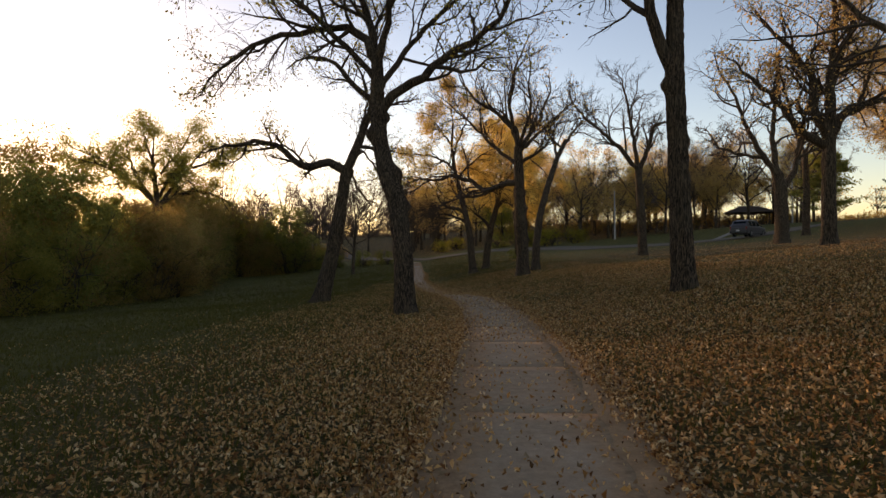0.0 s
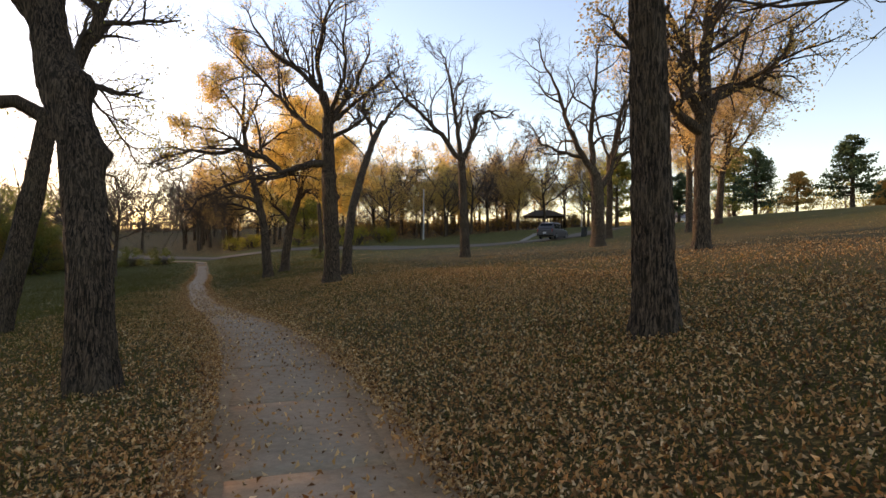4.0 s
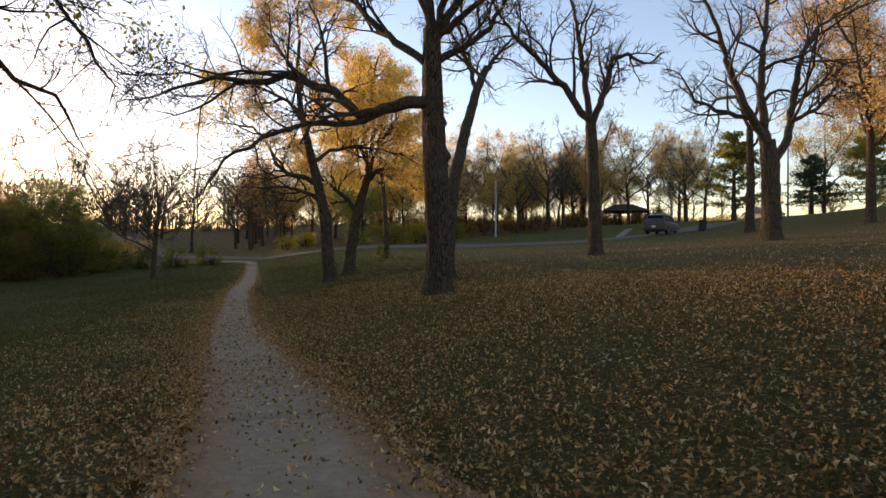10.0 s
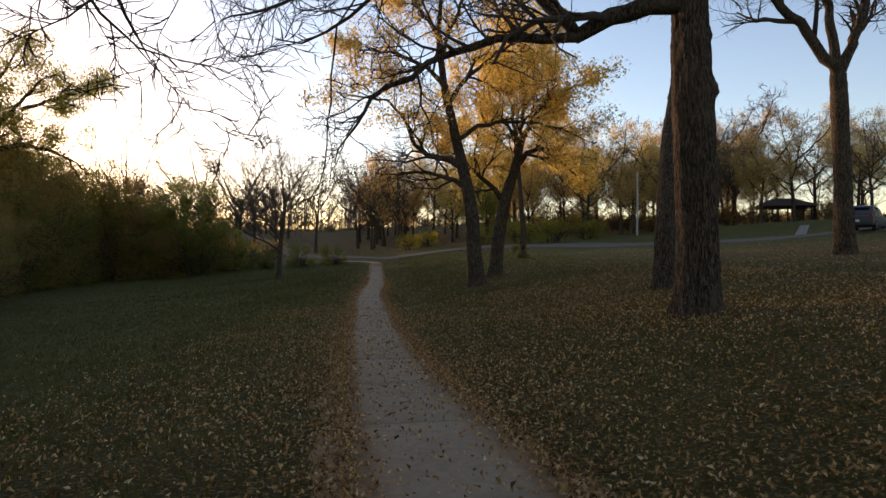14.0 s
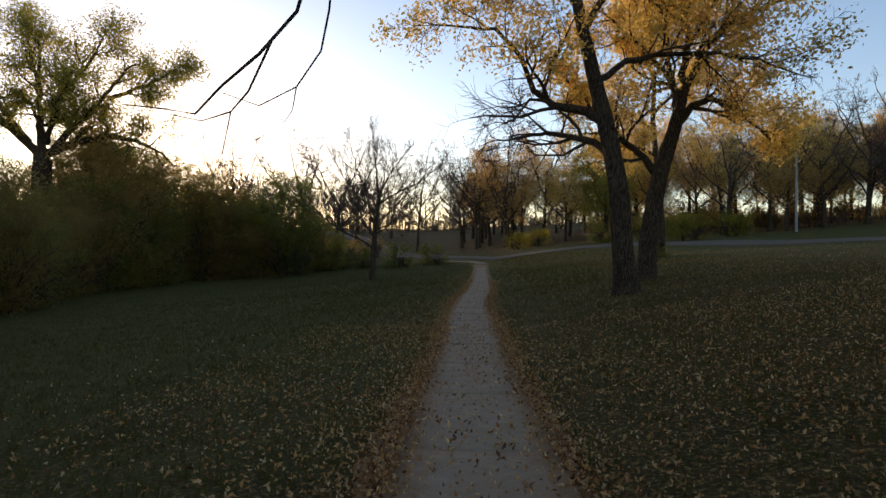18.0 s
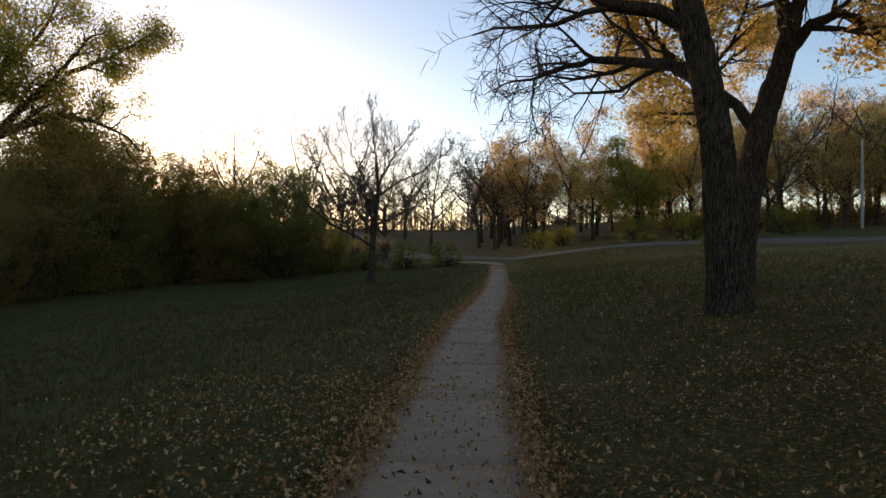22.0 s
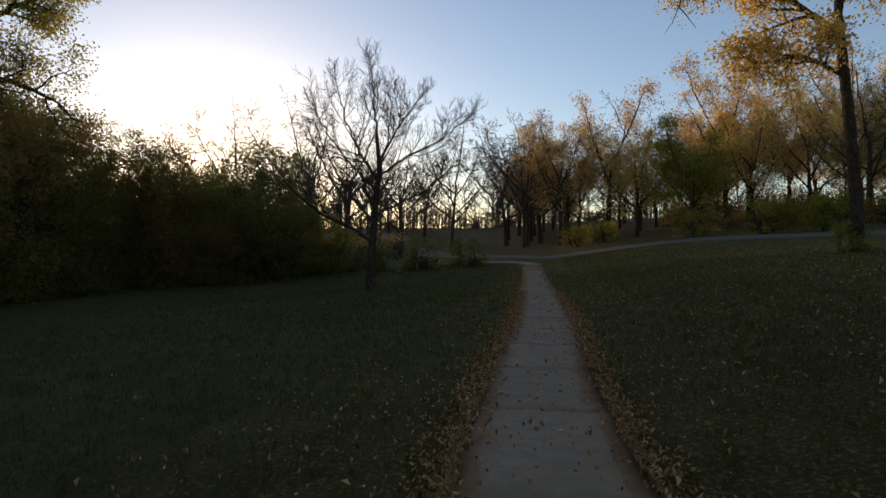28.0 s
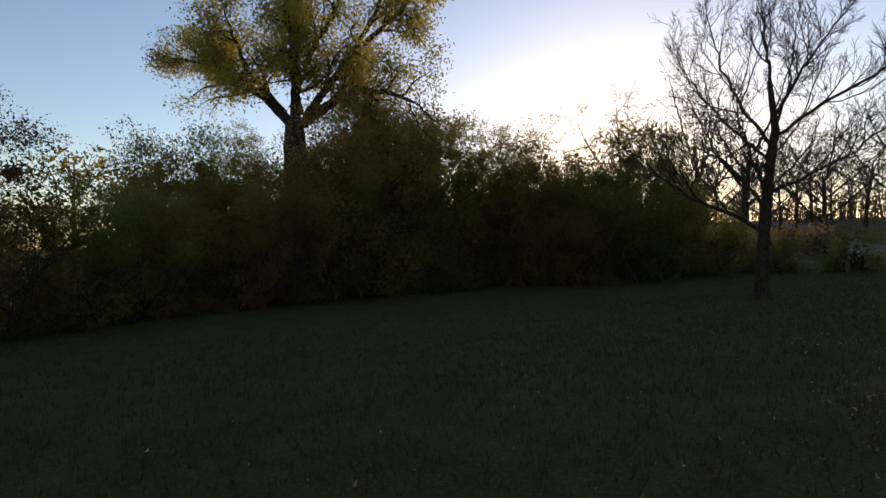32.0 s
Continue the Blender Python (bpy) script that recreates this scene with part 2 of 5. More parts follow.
def box_bm(size, at=(0, 0, 0), bevel=0.0):
    bm = bmesh.new()
    bmesh.ops.create_cube(bm, size=1.0, matrix=Matrix.Translation(at) @ Matrix.Diagonal((*size, 1)))
    if bevel:
        bmesh.ops.bevel(bm, geom=bm.edges[:], offset=bevel, segments=2, affect="EDGES")
    return bm


def tubes(branches, sides):
    """Tapered tubes round polylines: one array of vertices, quads."""
    V, F, n = [], [], 0
    ang = np.arange(sides) * 2 * np.pi / sides
    ca, sa = np.cos(ang), np.sin(ang)
    for pts, rad in branches:
        p = np.asarray(pts, float)
        k = len(p)
        t = np.gradient(p, axis=0)
        t /= np.linalg.norm(t, axis=1)[:, None] + 1e-9
        ref = np.array([1.0, 0.2, 0.0]) if abs(t[0, 2]) > 0.7 else np.array([0.1, 0.1, 1.0])
        u = np.cross(t, ref)
        u /= np.linalg.norm(u, axis=1)[:, None] + 1e-9
        w = np.cross(t, u)
        r = np.asarray(rad, float)[:, None]
        ring = p[:, None, :] + (u[:, None, :] * ca[None, :, None] + w[:, None, :] * sa[None, :, None]) * r[:, :, None]
        V.append(ring.reshape(-1, 3))
        i = n + np.arange(k - 1)[:, None] * sides + np.arange(sides)[None, :]
        j = n + np.arange(k - 1)[:, None] * sides + (np.arange(sides)[None, :] + 1) % sides
        F.append(np.stack([i, j, j + sides, i + sides], -1).reshape(-1, 4))
        n += k * sides
    return np.concatenate(V), np.concatenate(F)


def leaf_cloud(centres, spread, per, size, rng, flat=0.8, droop=0.0):
    """Folded four-cornered leaves in clumps round the centres."""
    c = np.repeat(np.asarray(centres, float), per, axis=0)
    d = rng.normal(0, 1, c.shape)
    d *= 1.8 * rng.random((len(c), 1)) ** 0.45 / np.linalg.norm(d, axis=1)[:, None]
    c = c + d * np.array([spread, spread, spread * flat])
    c[:, 2] -= droop * rng.random(len(c))
    return leaf_quads(c, size, rng)


def leaf_quads(c, size, rng, tilt=None, wide=0.3, curl=0.1):
    n = len(c)
    a = rng.normal(0, 1, (n, 3))
    if tilt is not None:
        a[:, 2] *= tilt
    a /= np.linalg.norm(a, axis=1)[:, None]
    b = np.cross(a, rng.normal(0, 1, (n, 3)) * (1 if tilt is None else np.array([0.5, 0.5, 1.0])))
    b /= np.linalg.norm(b, axis=1)[:, None] + 1e-9
    up = np.cross(a, b)
    s = size * rng.uniform(0.6, 1.3, (n, 1))
    v = np.stack([c - a * s * 0.5, c + b * s * wide + up * s * curl, c + a * s * 0.55, c - b * s * wide + up * s * curl], 1)
    i = np.arange(n)[:, None] * 4
    return v.reshape(-1, 3), np.concatenate([np.hstack([i, i + 1, i + 2]), np.hstack([i, i + 2, i + 3])])


# ---- trees ----
TWIG = [0.007]      # thinnest twig of the tree that is growing


def unit(v):
    return v / (np.linalg.norm(v) + 1e-9)


def bend(d, angle, rng):
    """A direction turned away from d by the angle."""
    side = unit(np.cross(d, rng.normal(0, 1, 3)))
    return unit(d * math.cos(angle) + side * math.sin(angle))


def grow(out, tips, p, d, length, r, lev, last, rng, wander=0.22, lift=0.05, kids=(6, 5, 4), coarse=False):
    segs = (4 if lev <= 2 else (3 if lev == 3 else 1)) if coarse else (5 if lev <= 2 else (4 if lev == 3 else 3))
    pts, rad = [p], [r]
    for i in range(segs):
        d = unit(d + rng.normal(0, wander, 3) + np.array([0, 0, lift]))
        p = p + d * (length / segs)
        pts.append(p)
        rad.append(r * (1 - 0.72 * (i + 1) / segs))
    out.setdefault(lev, []).append((pts, rad))
    if lev >= last:
        tips.append(pts[-1])
        tips.append(pts[-2])
        return
    sprout(out, tips, pts, rad, lev, last, rng, wander, lift, kids, length, 0.2, coarse)


def sprout(out, tips, pts, rad, lev, last, rng, wander, lift, kids, length, first=0.2, coarse=False):
    """Side branches along a branch."""
    k = kids[min(lev - 1, len(kids) - 1)]
    pts = np.asarray(pts, float)
    for i in range(k):
        f = first + (1 - first) * (i + rng.uniform(0.2, 0.9)) / k
        f = min(f, 0.999) * (len(pts) - 1)
        j = int(f)
        q = pts[j] + (pts[j + 1] - pts[j]) * (f - j)
        rr = (rad[j] + (rad[j + 1] - rad[j]) * (f - j)) * rng.uniform(0.45, 0.65)
        d = bend(unit(pts[j + 1] - pts[j]), rng.uniform(0.5, 1.2 if coarse else 1.05), rng)
        grow(out, tips, q, d, length * rng.uniform(0.36, 0.62) * (1.25 if coarse else 1.0) * (1.1 - 0.35 * f / (len(pts) - 1)), max(rr, 0.017 if coarse else TWIG[0]), lev + 1, last, rng, wander, lift, kids, coarse)


def fine_line(pts, rad, rng, step=0.35, gnarl=0.03):
    """A polyline with more, slightly wandering points."""
    P, R = [np.asarray(pts[0], float)], [rad[0]]
    for a, b, ra, rb in zip(pts[:-1], pts[1:], rad[:-1], rad[1:]):
        a, b = np.asarray(a, float), np.asarray(b, float)
        n = max(1, int(np.linalg.norm(b - a) / step))
        for i in range(1, n + 1):
            f = i / n
            jitter = rng.normal(0, gnarl, 3) * (0 if i == n else 1)
            P.append(a + (b - a) * f + jitter)
            R.append((ra + (rb - ra) * f) * rng.uniform(0.95, 1.06))
    return P, R


def trunk_mesh(name, pts, rad, rng, sides=22, flare=1.55, knots=()):
    """A trunk with root flare, furrowed section and knots."""
    rough = sides >= 48
    P, R = fine_line(pts, rad, rng, 0.06 if rough else 0.16, 0.003 if rough else 0.008)
    if rough:
        R = list(np.convolve(np.pad(R, 3, "edge"), np.ones(7) / 7, "valid"))
    V, F = tubes([(P, R)], sides)
    V = V.reshape(-1, sides, 3)
    P = np.asarray(P)
    z0 = P[0, 2]
    ph = rng.uniform(0, 6.28, 4)
    ang = np.arange(sides) * 2 * np.pi / sides
    for i in range(len(P)):
        h = P[i, 2] - z0
        lobes = 1 + 0.05 * np.sin(3 * ang + ph[0] + h * 0.4) + 0.035 * np.sin(7 * ang + ph[1] + h * 0.9)
        root = 1 + (flare - 1) * math.exp(-h / 0.22) * (0.75 + 0.5 * np.sin(5 * ang + ph[2]))
        if rough:
            # plates of bark between wandering furrows
            k = lobes * root
            for j in range(sides):
                q = Vector((math.cos(ang[j]) * R[i] * 24, math.sin(ang[j]) * R[i] * 24, P[i, 2] * 3.4 + ph[3]))
                d = abs(noise.noise(q)) * 2.2
                k[j] += (min(d, 0.5) - 0.34) * 0.046 / R[i] + 0.006 / R[i] * noise.noise(q * 3.1)
        else:
            k = lobes * root + rng.normal(0, 0.012, sides)
        V[i] = P[i] + (V[i] - P[i]) * k[:, None]
    for (h, a, size) in knots:
        i = int(np.argmin(np.abs(P[:, 2] - z0 - h)))
        c = P[i] + np.array([math.cos(a), math.sin(a), 0]) * R[i]
        dist = np.linalg.norm(V - c, axis=2)
        push = np.exp(-(dist / size) ** 2) * size * 0.9
        out = V - P[:, None, :]
        V = V + out / (np.linalg.norm(out, axis=2)[:, :, None] + 1e-9) * push[:, :, None]
    return np_mesh(name, V.reshape(-1, 3), F, smooth=True)


def tree(name, label, x, y, trunk, limbs, seed, leaf=None, last=4, kids=(7, 5, 4), bark=None, twig=None, sides=22, knots=(),
         wander=0.24, lift=0.05, group="", leaf_n=6, leaf_size=0.13, leaf_spread=0.3, leaf_part=1.0, turn=0.0, sub=0.72, droop=0.0, sink=0.12, coarse=False, leaf_low=0.0, slim=1.0, size=1.0, thin=0.007):
    """trunk: (dx, dy, height, radius) points; limbs: (points (dx, dy, height), radius at the start, at the end)."""
    rng = np.random.default_rng(seed)
    TWIG[0] = thin
    base = new(name)
    base.matrix_basis = pose(x, y, gz1(x, y) - 0.02, 0, 0, turn) @ Matrix.Scale(size, 4)
    tagged(base, label, "tree", group)
    tp = [np.array(t[:3], float) for t in trunk]
    tp[0] = tp[0] - np.array([0, 0, sink])
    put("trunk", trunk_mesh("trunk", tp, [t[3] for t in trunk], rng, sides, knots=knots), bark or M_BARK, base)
    out, tips = {}, []
    for pts, r0, r1 in limbs:
        k = len(pts)
        rad = [(r0 + (r1 - r0) * i / (k - 1)) * slim for i in range(k)]
        P, R = fine_line(pts, rad, rng, 0.3, 0.035)
        V, F = tubes([(P, R)], 10)
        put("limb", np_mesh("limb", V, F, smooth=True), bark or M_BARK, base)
        if r0 < 0.018:
            continue
        length = sum(np.linalg.norm(np.subtract(a, b)) for a, b in zip(pts[:-1], pts[1:]))
        sprout(out, tips, P, R, 1, last, rng, wander, lift, kids, max(2.0, length * sub + 0.8), 0.18, coarse)
        grow(out, tips, P[-1], unit(P[-1] - P[-2]), 0.7 + length * 0.1, r1 * slim, 2, last, rng, wander, lift, kids, coarse)
    V, F, n = [], [], 0
    for lev, brs in out.items():
        v, f = tubes(brs, 3 if coarse else {2: 6, 3: 4}.get(lev, 3))
        V.append(v)
        F.append(f + n)
        n += len(v)
    if V:
        put("branchwork", np_mesh("branchwork", np.concatenate(V), np.concatenate(F), smooth=True), twig or M_TWIG, base, "fine dark branches and twigs")["kind"] = "stuff"
    if leaf and tips:
        t = np.array(tips)
        t = t[(rng.random(len(t)) < leaf_part) & (t[:, 2] > leaf_low)]
        v, f = leaf_cloud(t, leaf_spread, leaf_n, leaf_size, rng, droop=droop)
        put("foliage", np_mesh("foliage", v, tris=f), leaf, base, "autumn leaves")["kind"] = "stuff"
    return base


# ---- ground ----
def ground_mesh():
    def axis(lo, hi, fine_lo, fine_hi, step):
        a = list(np.arange(fine_lo, fine_hi + 1e-6, step))
        s, v = step, fine_hi
        while v < hi:
            s *= 1.16
            v += s
            a.append(min(v, hi))
        s, v = step, fine_lo
        while v > lo:
            s *= 1.16
            v -= s
            a.insert(0, max(v, lo))
        return np.array(a)
    xs, ys = axis(-1500, 1500, -14, 16, 0.4), axis(-1500, 1900, -6, 90, 0.4)
    X, Y = np.meshgrid(xs, ys)
    Z = gz(X, Y)
    rng = np.random.default_rng(5)
    Z = Z + rng.normal(0, 0.008, Z.shape) * (np.abs(X - path_x(np.clip(Y, -12, 80))) > 0.9)
    off = np.abs(X - path_x(np.clip(Y, -12, 80))) 
    Z = Z - 0.05 * np.exp(-(off / 0.55) ** 4) * (Y < 82)
    V = np.stack([X, Y, Z], -1).reshape(-1, 3)
    nx, ny = len(xs), len(ys)
    i = (np.arange(ny - 1)[:, None] * nx + np.arange(nx - 1)[None, :]).ravel()
    return np_mesh("ground", V, np.stack([i, i + 1, i + nx + 1, i + nx], -1), smooth=True)


def ground_material():
    m, nt, p, _ = nodes_of("lawn_with_leaf_litter")
    big = noise_tex(nt, 0.16, 4, 0.6)
    mid = noise_tex(nt, 1.1, 5, 0.65)
    fine = noise_tex(nt, 26, 4, 0.7)
    # the darkest fine stops paint the shade in gaps between blades and leaves
    grass = mix_rgb(nt, 0.5, ramp(nt, mid, [(0.3, (0.074, 0.07, 0.014)), (0.7, (0.175, 0.14, 0.035))]), ramp(nt, fine, [(0.4, (0.01, 0.014, 0.003)), (0.7, (0.11, 0.12, 0.026))]))
    litter = mix_rgb(nt, 0.75, ramp(nt, mid, [(0.3, (0.07, 0.034, 0.01)), (0.7, (0.22, 0.108, 0.03))]), ramp(nt, fine, [(0.44, (0.022, 0.015, 0.006)), (0.54, (0.08, 0.045, 0.016)), (0.61, (0.48, 0.28, 0.105))]))
    # leaves lie thick under the trees right of the path, thinner over the lawn to the left
    co = nt.nodes.new("ShaderNodeTexCoord")
    sep = nt.nodes.new("ShaderNodeSeparateXYZ")
    nt.links.new(co.outputs["Object"], sep.inputs[0])
    lie = node(nt, "ShaderNodeMapRange")
    lie.inputs["From Min"].default_value, lie.inputs["From Max"].default_value = -7, 2
    nt.links.new(sep.outputs["X"], lie.inputs["Value"])
    ridge = node(nt, "ShaderNodeMapRange")
    ridge.inputs["From Min"].default_value, ridge.inputs["From Max"].default_value = 40, 26
    ridge.inputs["To Min"].default_value = 0.1
    nt.links.new(sep.outputs["X"], ridge.inputs["Value"])
    lie2 = node(nt, "ShaderNodeMath")
    lie2.operation = "MULTIPLY"
    nt.links.new(lie.outputs[0], lie2.inputs[0])
    nt.links.new(ridge.outputs[0], lie2.inputs[1])
    far = node(nt, "ShaderNodeMapRange")
    far.inputs["From Min"].default_value, far.inputs["From Max"].default_value = 62, 20
    nt.links.new(sep.outputs["Y"], far.inputs["Value"])
    # litter returns under the far grove, its paler tone standing in for haze
    grove = node(nt, "ShaderNodeMapRange")
    grove.inputs["From Min"].default_value, grove.inputs["From Max"].default_value = 88, 104
    nt.links.new(sep.outputs["Y"], grove.inputs["Value"])
    mul = node(nt, "ShaderNodeMath")
    mul.operation = "MULTIPLY"
    nt.links.new(lie2.outputs[0], mul.inputs[0])
    nt.links.new(far.outputs[0], mul.inputs[1])
    under = node(nt, "ShaderNodeMath")
    under.operation = "MAXIMUM"
    nt.links.new(mul.outputs[0], under.inputs[0])
    nt.links.new(grove.outputs[0], under.inputs[1])
    add = node(nt, "ShaderNodeMath")
    add.operation = "MULTIPLY_ADD"
    nt.links.new(big, add.inputs[0])
    add.inputs[1].default_value = 1.0
    nt.links.new(under.outputs[0], add.inputs[2])
    cover = ramp(nt, add.outputs[0], [(0.6, (0.08, 0.08, 0.08)), (1.15, (0.62, 0.62, 0.62))])
    c = mix_rgb(nt, cover, grass, litter)
    nt.links.new(c, p.inputs["Base Color"])
    p.inputs["Roughness"].default_value = 0.95
    p.inputs["Specular IOR Level"].default_value = 0.15
    bump(nt, p, noise_tex(nt, 30, 5, 0.7), 0.9, 0.05)
    return m


M_GROUND = ground_material()
ground = tagged(put("ground", ground_mesh(), M_GROUND), "rolling park lawn with fallen leaves", "ground", kind="structure")


# ---- footpath and roads ----
def strip_mesh(name, cx, cy, half, lift, thick, n_across=4, wobble=0.0, seed=1):
    """A slab that follows the ground along a centre line."""
    rng = np.random.default_rng(seed)
    c = np.stack([cx, cy], -1)
    t = np.gradient(c, axis=0)
    t /= np.linalg.norm(t, axis=1)[:, None]
    nrm = np.stack([t[:, 1], -t[:, 0]], -1)
    u = np.linspace(-1, 1, n_across + 1)
    h = half * (1 + wobble * rng.normal(0, 1, (len(c), 1)))
    P = c[:, None, :] + nrm[:, None, :] * (u[None, :] * h)[:, :, None]
    Z = gz(P[:, :, 0], P[:, :, 1]) + lift
    top = np.concatenate([P, Z[:, :, None]], -1)
    bot = top.copy()
    bot[:, :, 2] -= thick
    k, w = len(c), n_across + 1
    V = np.concatenate([top.reshape(-1, 3), bot.reshape(-1, 3)])
    F = []
    for i in range(k - 1):
        for j in range(w - 1):
            a = i * w + j
            F.append((a, a + 1, a + w + 1, a + w))
        o = k * w
        a, b = i * w, (i + 1) * w
        F.append((a, b, o + b, o + a))
        a, b = i * w + w - 1, (i + 1) * w + w - 1
        F.append((b, a, o + a, o + b))
    for i in (0, k - 1):
        for j in range(w - 1):
            a, b, o = i * w + j, i * w + j + 1, k * w
            F.append((b, a, o + a, o + b) if i == 0 else (a, b, o + b, o + a))
    me = np_mesh(name, V, F)
    rim = np.tile(np.abs(u)[None, :], (k, 1)).ravel()
    me.attributes.new("rim", "FLOAT", "POINT").data.foreach_set("value", np.concatenate([rim, rim]).astype(np.float32))
    return me


def path_material():
    m, nt, p, _ = nodes_of("worn_concrete")
    a = noise_tex(nt, 0.9, 5, 0.6)
    b = noise_tex(nt, 7, 5, 0.65)
    g = noise_tex(nt, 90, 3, 0.6)
    c = ramp(nt, b, [(0.25, (0.26, 0.18, 0.115)), (0.55, (0.37, 0.26, 0.17)), (0.8, (0.44, 0.322, 0.215))])
    c = mix_rgb(nt, ramp(nt, a, [(0.4, (0, 0, 0)), (0.75, (0.6, 0.6, 0.6))]), c, (0.25, 0.155, 0.085))
    c = mix_rgb(nt, 0.25, c, ramp(nt, g, [(0.3, (0.13, 0.108, 0.085)), (0.7, (0.38, 0.325, 0.265))]))
    co = nt.nodes.new("ShaderNodeTexCoord")
    sep = nt.nodes.new("ShaderNodeSeparateXYZ")
    nt.links.new(co.outputs["Object"], sep.inputs[0])
    worn = node(nt, "ShaderNodeMapRange")
    worn.inputs["From Min"].default_value, worn.inputs["From Max"].default_value = 44, 14
    nt.links.new(sep.outputs["Y"], worn.inputs["Value"])
    soil = node(nt, "ShaderNodeMath")
    soil.operation = "MULTIPLY"
    nt.links.new(worn.outputs[0], soil.inputs[0])
    nt.links.new(ramp(nt, noise_tex(nt, 2.2, 6, 0.7), [(0.3, (0.1, 0.1, 0.1)), (0.65, (0.95, 0.95, 0.95))]), soil.inputs[1])
    c = mix_rgb(nt, soil.outputs[0], c, ramp(nt, noise_tex(nt, 14, 5, 0.7), [(0.3, (0.19, 0.125, 0.076)), (0.7, (0.34, 0.225, 0.137))]))
    # soil trodden over the slabs' edges
    rim = nt.nodes.new("ShaderNodeAttribute")
    rim.attribute_name = "rim"
    reach = node(nt, "ShaderNodeMath")
    reach.operation = "MULTIPLY_ADD"
    nt.links.new(noise_tex(nt, 3.2, 8, 0.72), reach.inputs[0])
    reach.inputs[1].default_value = 1.1
    nt.links.new(rim.outputs["Fac"], reach.inputs[2])
    worn2 = node(nt, "ShaderNodeMath")
    worn2.operation = "MULTIPLY_ADD"
    nt.links.new(worn.outputs[0], worn2.inputs[0])
    worn2.inputs[1].default_value = 0.22
    nt.links.new(reach.outputs[0], worn2.inputs[2])
    edge = node(nt, "ShaderNodeMapRange")
    edge.inputs["From Min"].default_value, edge.inputs["From Max"].default_value = 1.2, 1.62
    nt.links.new(worn2.outputs[0], edge.inputs["Value"])
    c = mix_rgb(nt, edge.outputs[0], c, ramp(nt, noise_tex(nt, 18, 5, 0.7), [(0.3, (0.19, 0.105, 0.055)), (0.7, (0.37, 0.22, 0.12))]))
    info = nt.nodes.new("ShaderNodeObjectInfo")
    mr = node(nt, "ShaderNodeMapRange")
    mr.inputs["To Min"].default_value, mr.inputs["To Max"].default_value = 0.97, 1.03
    nt.links.new(info.outputs["Random"], mr.inputs["Value"])
    hsv = node(nt, "ShaderNodeHueSaturation")
    nt.links.new(mr.outputs[0], hsv.inputs["Value"])
    nt.links.new(c, hsv.inputs["Color"])
    nt.links.new(hsv.outputs[0], p.inputs["Base Color"])
    p.inputs["Roughness"].default_value = 0.95
    p.inputs["Specular IOR Level"].default_value = 0.12
    bump(nt, p, g, 0.5, 0.006)
    return m


M_PATH = path_material()
M_DIRT = two_tone("bare_soil", (0.19, 0.108, 0.056), (0.37, 0.222, 0.12), 6, 0.95, 0.012, 40)

pavement = tagged(new("pavement"), "narrow concrete footpath with joints, strewn with leaves", "footpath", kind="structure")
JOINT = 1.83
for k in range(-5, 43):
    ya = 48.3 + JOINT * (k - 28)
    gap = 0.002 if ya > 24 else 0.0      # the older slabs' joints are packed with soil
    ys_ = np.linspace(ya + gap, ya + JOINT - gap, 9)
    put("slab", strip_mesh("slab", path_x(ys_), ys_, np.interp(ys_, [30, 42], [0.56, 0.5])[:, None], 0.03, 0.1, 8), M_PATH, pavement)
bend_t = np.linspace(0, 1, 14)
bend_x = -4.1 - 4.6 * bend_t ** 1.6
bend_y = 79.2 + 4.2 * bend_t ** 0.7
put("slab", strip_mesh("slab", bend_x, bend_y, 0.55, 0.04, 0.1, 4), M_PATH, pavement)

ys_ = np.arange(-8, 79, 0.5)
tagged(put("path_verge", strip_mesh("path_verge", path_x(ys_), ys_, np.interp(ys_, [30, 42], [0.7, 0.62])[:, None], 0.012, 0.06, 6, 0.05, 3), M_DIRT), "bare reddish soil along the footpath", "soil", kind="structure")



def soil_drift(side, seed):
    """Soil washed over an edge of the footpath, with a ragged inner rim."""
    rng = np.random.default_rng(seed)
    y = np.arange(-6, 66, 0.06)
    rim = sum(np.interp(y, np.arange(-7, 67, s), rng.normal(0, a, len(np.arange(-7, 67, s)))) for s, a in ((2.1, 0.07), (0.6, 0.06), (0.17, 0.035), (0.06, 0.015)))
    outer = np.interp(y, [0, 20, 34, 44], [0.92, 0.9, 0.7, 0.62])
    inner = np.interp(y, [30, 42], [0.0, 0.06])
    u = [np.minimum(0.52 + rim * 0.5, 0.56) - inner, 0.6 - inner, outer + rim * 0.5 - 0.06, outer + rim]
    lift = (0.031, 0.034, 0.02, -0.012)
    V = np.stack([np.stack([path_x(y) + side * o, y, gz(path_x(y) + side * o, y) + h], -1) for o, h in zip(u, lift)], 1).reshape(-1, 3)
    i = (np.arange(len(y) - 1)[:, None] * 4 + np.arange(3)[None, :]).ravel()
    q = np.stack([i, i + 1, i + 5, i + 4], -1)
    tagged(put("soil_drift", np_mesh("soil_drift", V, q if side > 0 else q[:, ::-1], smooth=True), M_DIRT), "reddish soil washed over the footpath's edge", "soil", kind="stuff")


soil_drift(-1, 6)
soil_drift(1, 7)

